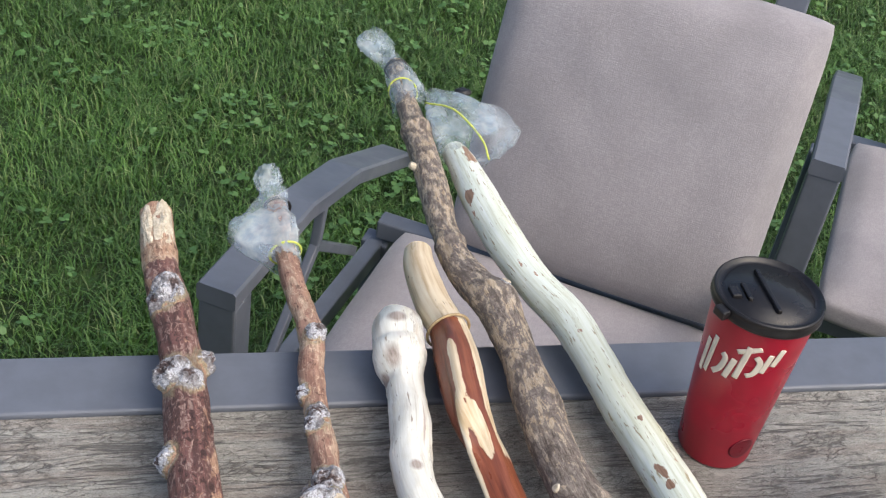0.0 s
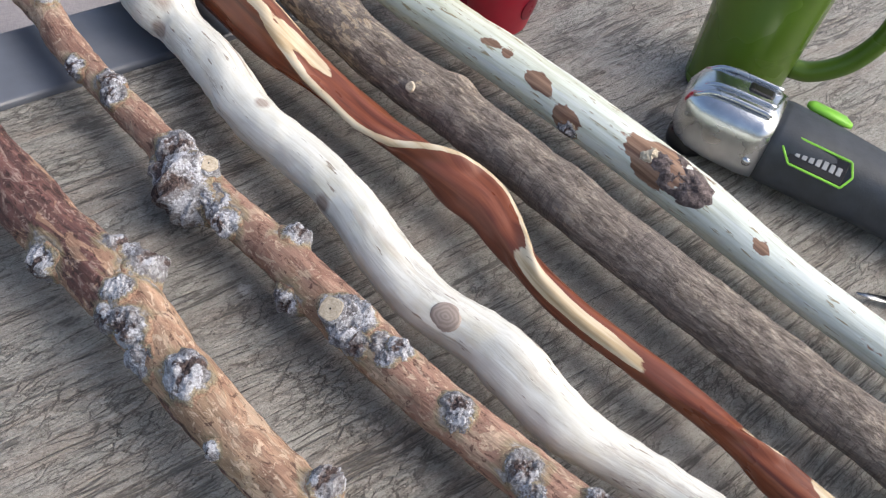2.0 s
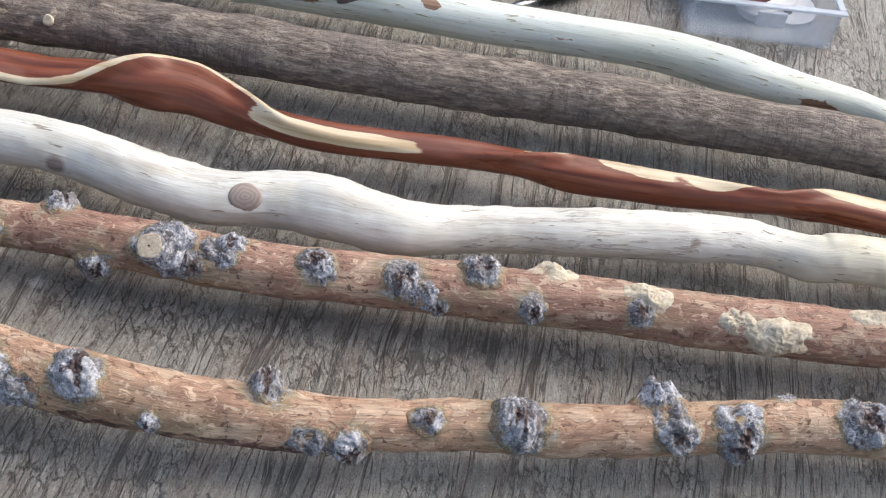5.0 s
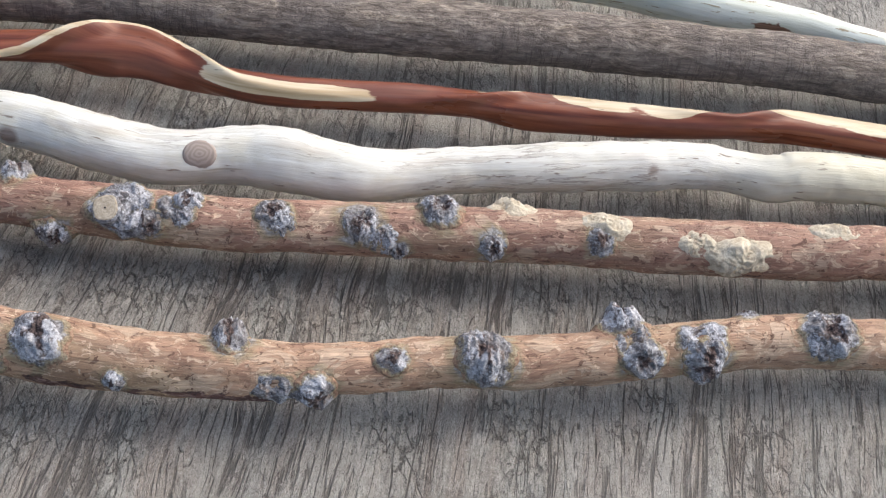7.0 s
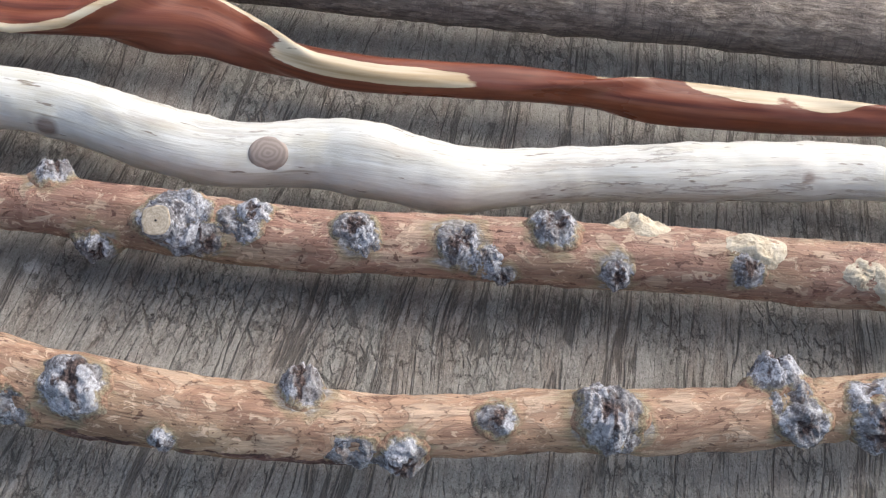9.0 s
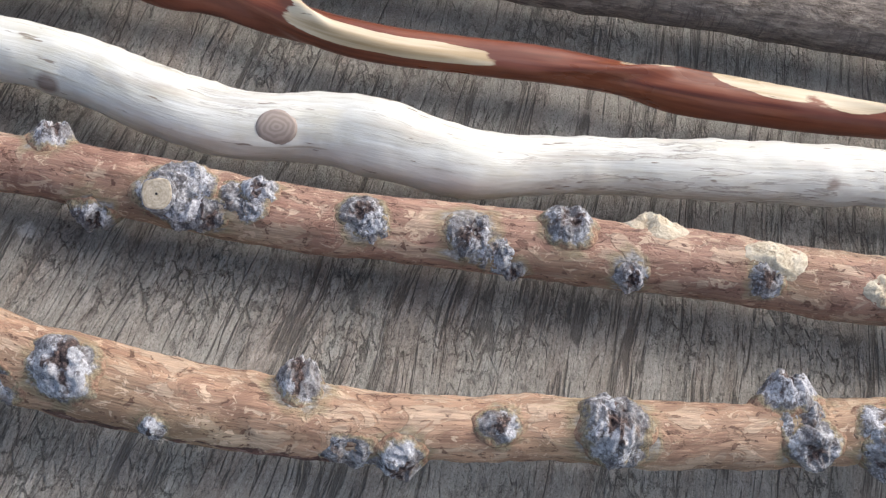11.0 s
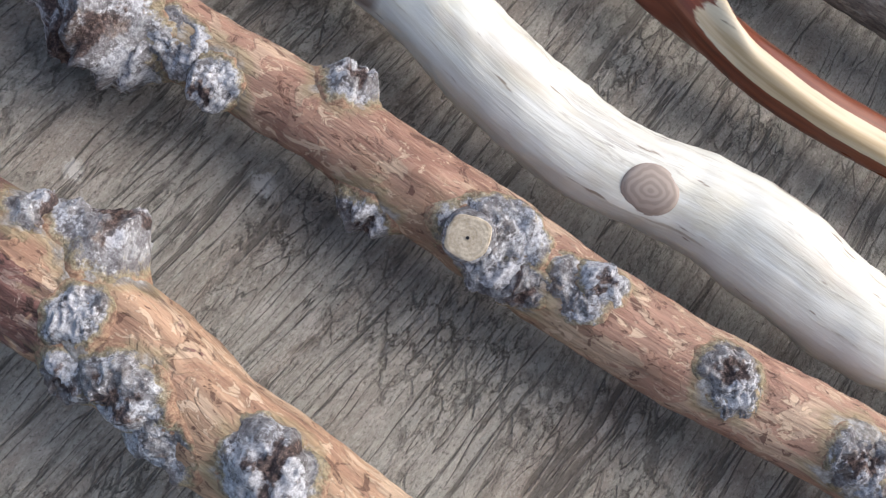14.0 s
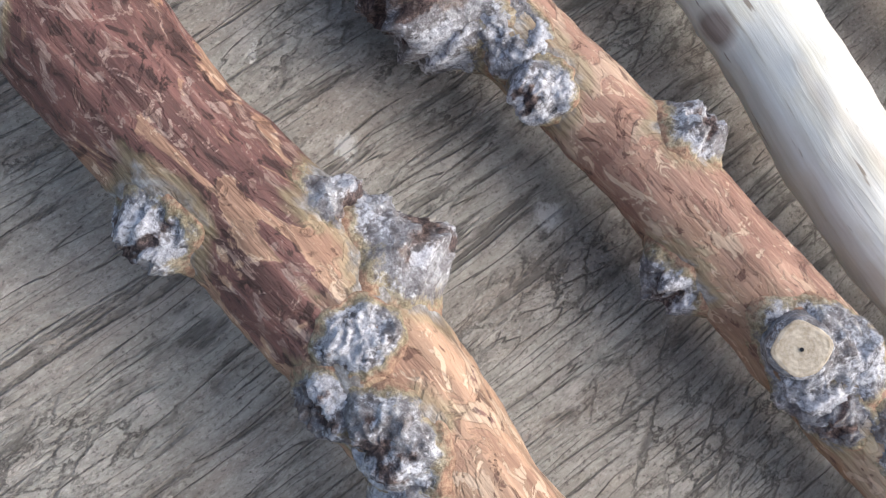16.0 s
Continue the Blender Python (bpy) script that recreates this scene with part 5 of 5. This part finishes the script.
def tray():
    m = Nodes("clear_blue_plastic")
    v = m.coord()
    m.bump(m.noise(v, 30, 3), 0.1, 0.001)
    mat = m.set(Base_Color=(0.62, 0.70, 0.80), Roughness=0.15, Alpha=0.24, IOR=1.45)
    W, D, Hh = .118, .100, .034
    ob = thing("plastic_tray", (0.494, 0.1205, TOP), "open clear plastic box holding sanding sheets", "box", turn=math.degrees(math.atan2(-.113, .022)))
    # local x runs along the near wall, local y away from the camera's side
    for name, a, b in (("floor_panel", (0.003, .003, .001), (W - .003, D - .003, .003)), ("side_wall", (0, 0, .001), (W, .0025, Hh)), ("side_wall", (0, D - .0025, .001), (W, D, Hh)), ("side_wall", (0, .0027, .001), (.0025, D - .0027, Hh)), ("side_wall", (W - .0025, .0027, .001), (W, D - .0027, Hh))):
        part(name, box(bmesh.new(), a, b, .0008, 1), mat, ob)
    M_RIM = plain("frosted_rim", (0.62, 0.69, 0.78), 0.25, 0.0, 0.05, 40, 0.05)
    M_RIM.node_tree.nodes["Principled BSDF"].inputs["Alpha"].default_value = 0.6
    for a, b in (((-.003, -.003, Hh), (W + .003, .003, Hh + .0025)), ((-.003, D - .003, Hh), (W + .003, D + .003, Hh + .0025)), ((-.003, .0032, Hh), (.003, D - .0032, Hh + .0025)), ((W - .003, .0032, Hh), (W + .003, D - .0032, Hh + .0025))):
        part("rim", box(bmesh.new(), a, b, .001), M_RIM, ob, "frosted rolled rim")
    part("clasp", box(bmesh.new(), (W * .42, -.006, .020), (W * .62, -.0031, Hh - .001), .001), M_RIM, ob)
    M_SAND = plain("dark_red_abrasive", (0.10, 0.022, 0.024), 0.9, 0.0, 0.3, 400, 0.8)
    M_PAD = plain("white_pad", (0.72, 0.73, 0.75), 0.7, 0.0, 0.05, 60, 0.1)

    def sheet(place, turn, tilt, material, label, holes=False):
        s = tagged(new("sanding_sheet"), label, "sanding sheet", "sheets in the tray")
        bm = bmesh.new()
        pts = []
        for k in range(3):
            a0 = math.radians(90 + 120 * k)
            for j in range(-5, 6):
                a = a0 + j * .20
                rr = .038 - .010 * (abs(j) / 5) ** 1.3
                pts.append((rr * math.cos(a), rr * math.sin(a)))
        f = bm.faces.new([bm.verts.new((x, y, 0)) for x, y in pts])
        ext = bmesh.ops.extrude_face_region(bm, geom=[f])
        bmesh.ops.translate(bm, vec=(0, 0, .0016), verts=[g for g in ext["geom"] if isinstance(g, bmesh.types.BMVert)])
        bmesh.ops.recalc_face_normals(bm, faces=bm.faces[:])
        s.matrix_world = ob.matrix_world @ pose(*place, tilt, 0, turn)
        part("sheet", bm, material, s)
        if holes:
            for k in range(6):
                a = k * 1.047
                hole = part("hole", lathe(bmesh.new(), [(.0038, .0014), (.0038, .0021), (0, .0021)], 16), M_LID, s)
                hole.matrix_local = pose(.017 * math.cos(a), .017 * math.sin(a), 0)
        return s

    sheet((.080, .055, .006), 10, 8, M_PAD, "white perforated sanding pad lying in the tray", True)
    sheet((.066, .060, .014), 40, 12, M_PAD, "white sanding pad leaning in the tray")
    sheet((.042, .056, .026), -12, 14, M_SAND, "dark red sanding sheet leaning in the tray")


tray()


def earphones():
    ob = thing("earphones", (0.696, 0.648, TOP), "teal and black wired earphones on the table", "earphones")
    M_TEAL = plain("teal_plastic", (0.03, 0.42, 0.34), 0.35)
    for k, (x, y, t) in enumerate(((0, 0, 20), (.030, .004, -30))):
        bm = bmesh.new()
        tube(bm, [(.014 * math.cos(a), .011 * math.sin(a), .0025 + .001 * math.sin(2 * a)) for a in (0.4 + 5.2 * j / 16 for j in range(17))], .0013, 8, .002)
        loop = part("ear_loop", bm, M_LID, ob, "black ear loop", smooth=True)
        loop.matrix_local = pose(x - .012, y - .016, 0, 0, 0, t)
        bm = bmesh.new()
        loft(bm, [(-.006, .003, .003, 0, .006), (-.003, .005, .005, 0, .0065), (.004, .005, .005, 0, .0065), (.008, .003, .003, 0, .006)], 16, 2.2)
        bud = part("earbud", bm, M_TEAL, ob, "teal earbud", smooth=True)
        bud.matrix_local = pose(x, y, 0, 0, 0, t + 30)
    bm = bmesh.new()
    tube(bm, [(.008, .006, .006), (.030, .016, .006), (.060, .022, .005), (.090, .020, .004)], .0032, 10)
    part("cable_sheath", bm, M_TEAL, ob, "teal cable sheath", smooth=True)


earphones()


# ---- patio chairs ----
def cushion(bm, a, b, puff, tuft=0.0, bend=0.0):
    """A stuffed cushion between two corners, rounded at its edges, dented at its tuft."""
    n = 28
    c = [(p + q) / 2 for p, q in zip(a, b)]
    hx, hy, hz = [(q - p) / 2 for p, q in zip(a, b)]
    bmesh.ops.create_cube(bm, size=2.0)
    bmesh.ops.subdivide_edges(bm, edges=bm.edges[:], cuts=n, use_grid_fill=True)
    for v in bm.verts:
        x, y, z = v.co
        ex, ey = 1 - abs(x) ** 7, 1 - abs(y) ** 7
        round_ = 0.55 + 0.45 * (max(0.0, ex) * max(0.0, ey)) ** 0.5
        k = 1 - 0.035 * (abs(z) ** 4) - 0.025 * (abs(x * y)) ** 8
        zz = z * round_ * hz + z * puff * (1 - x * x) * (1 - y * y)
        if z > 0 and tuft:
            zz -= tuft * math.exp(-(x * x + y * y) / 0.010) + tuft * 0.45 * math.exp(-(x / 0.035) ** 2) * max(0.0, 1 - abs(y) * 1.4)
        zz += 0.0025 * noise.noise((x * 3 + c[0] * 9, y * 3, z)) * (1 if z > 0 else 0)
        v.co = (c[0] + x * hx * k, c[1] + y * hy * k, c[2] + zz)
    return bm


def chair(tuft):
    ob = thing("patio_chair", (.424, 1.024, 0), "grey metal patio armchair with taupe fabric cushions", "chair", "patio chairs", turn=-31)
    C = -.024
    part("seat_cushion", cushion(bmesh.new(), (-.245, -.28, .395), (.215, .20, .468), .012, tuft), M_CUSHION, ob, "flat taupe fabric seat cushion", smooth=True)
    back = part("back_cushion", cushion(bmesh.new(), (-.202, -.02, -.04), (.202, .40, .04), .014, tuft * .5), M_CUSHION, ob, "upright taupe fabric back cushion", smooth=True)
    back.matrix_local = pose(.025, .205, .478, 72, 0, 0)
    for sx in (-.272, .274):
        arm = bmesh.new()
        x0 = C + sx
        x1 = C + sx * 0.96
        pts = [(x0, -.255, .636), (x0, -.06, .630), (C + sx * .99, .08, .596), (x1, .25, .525)]
        rings = []
        for x, y, z in pts:
            rings.append([arm.verts.new((x + u, y, z + w)) for u, w in ((-.023, .009), (-.020, .012), (.020, .012), (.023, .009), (.023, -.009), (.020, -.012), (-.020, -.012), (-.023, -.009))])
        for p0, p1 in zip(rings, rings[1:]):
            for k in range(8):
                arm.faces.new((p0[k], p1[k], p1[(k + 1) % 8], p0[(k + 1) % 8]))
        arm.faces.new(rings[0])
        arm.faces.new(list(reversed(rings[-1])))
        bmesh.ops.recalc_face_normals(arm, faces=arm.faces[:])
        part("armrest", arm, M_FRAME, ob, "flat grey metal armrest bending down to the back")
        part("front_leg", box(bmesh.new(), (x0 - .022, -.253, 0), (x0 + .022, -.213, .624), .003), M_FRAME, ob)
        leg = bmesh.new()
        bar(leg, (x1, .26, .0), (x1, .22, .40), .04, .03)
        part("rear_leg", leg, M_FRAME, ob)
        post = bmesh.new()
        bar(post, (-.11 if sx < 0 else .165, .262, .38), (-.11 if sx < 0 else .165, .432, .99), .040, .026)
        part("back_post", post, M_FRAME, ob)
        rail = bmesh.new()
        bar(rail, (x0, -.22, .395), (x1, .22, .385), .024, .03)
        part("side_rail", rail, M_FRAME, ob)
        for q0, q1 in (((x0, -.13, .405), (x0, .01, .525)), ((x0, .01, .525), (x0, .03, .610)), ((x0, .01, .525), (x0, .15, .42))):
            b = bmesh.new()
            bar(b, q0, q1, .012, .014, .002)
            part("brace", b, M_FRAME, ob, "thin grey lattice brace")
    for q0, q1 in (((-.11, .425, .965), (.165, .425, .965)), ((C - .262, .225, .42), (C + .262, .235, .42)), ((C - .25, -.235, .39), (C + .25, -.235, .39))):
        b = bmesh.new()
        bar(b, q0, q1, .03, .03)
        part("cross_rail", b, M_FRAME, ob)
    return ob


chair_1 = chair(0.0)
chair_2 = chair(.016)
chair_2.matrix_world = pose(.811, .238, 0) @ chair_2.matrix_world
tagged(chair_2, "grey metal patio armchair with a tufted taupe seat cushion")
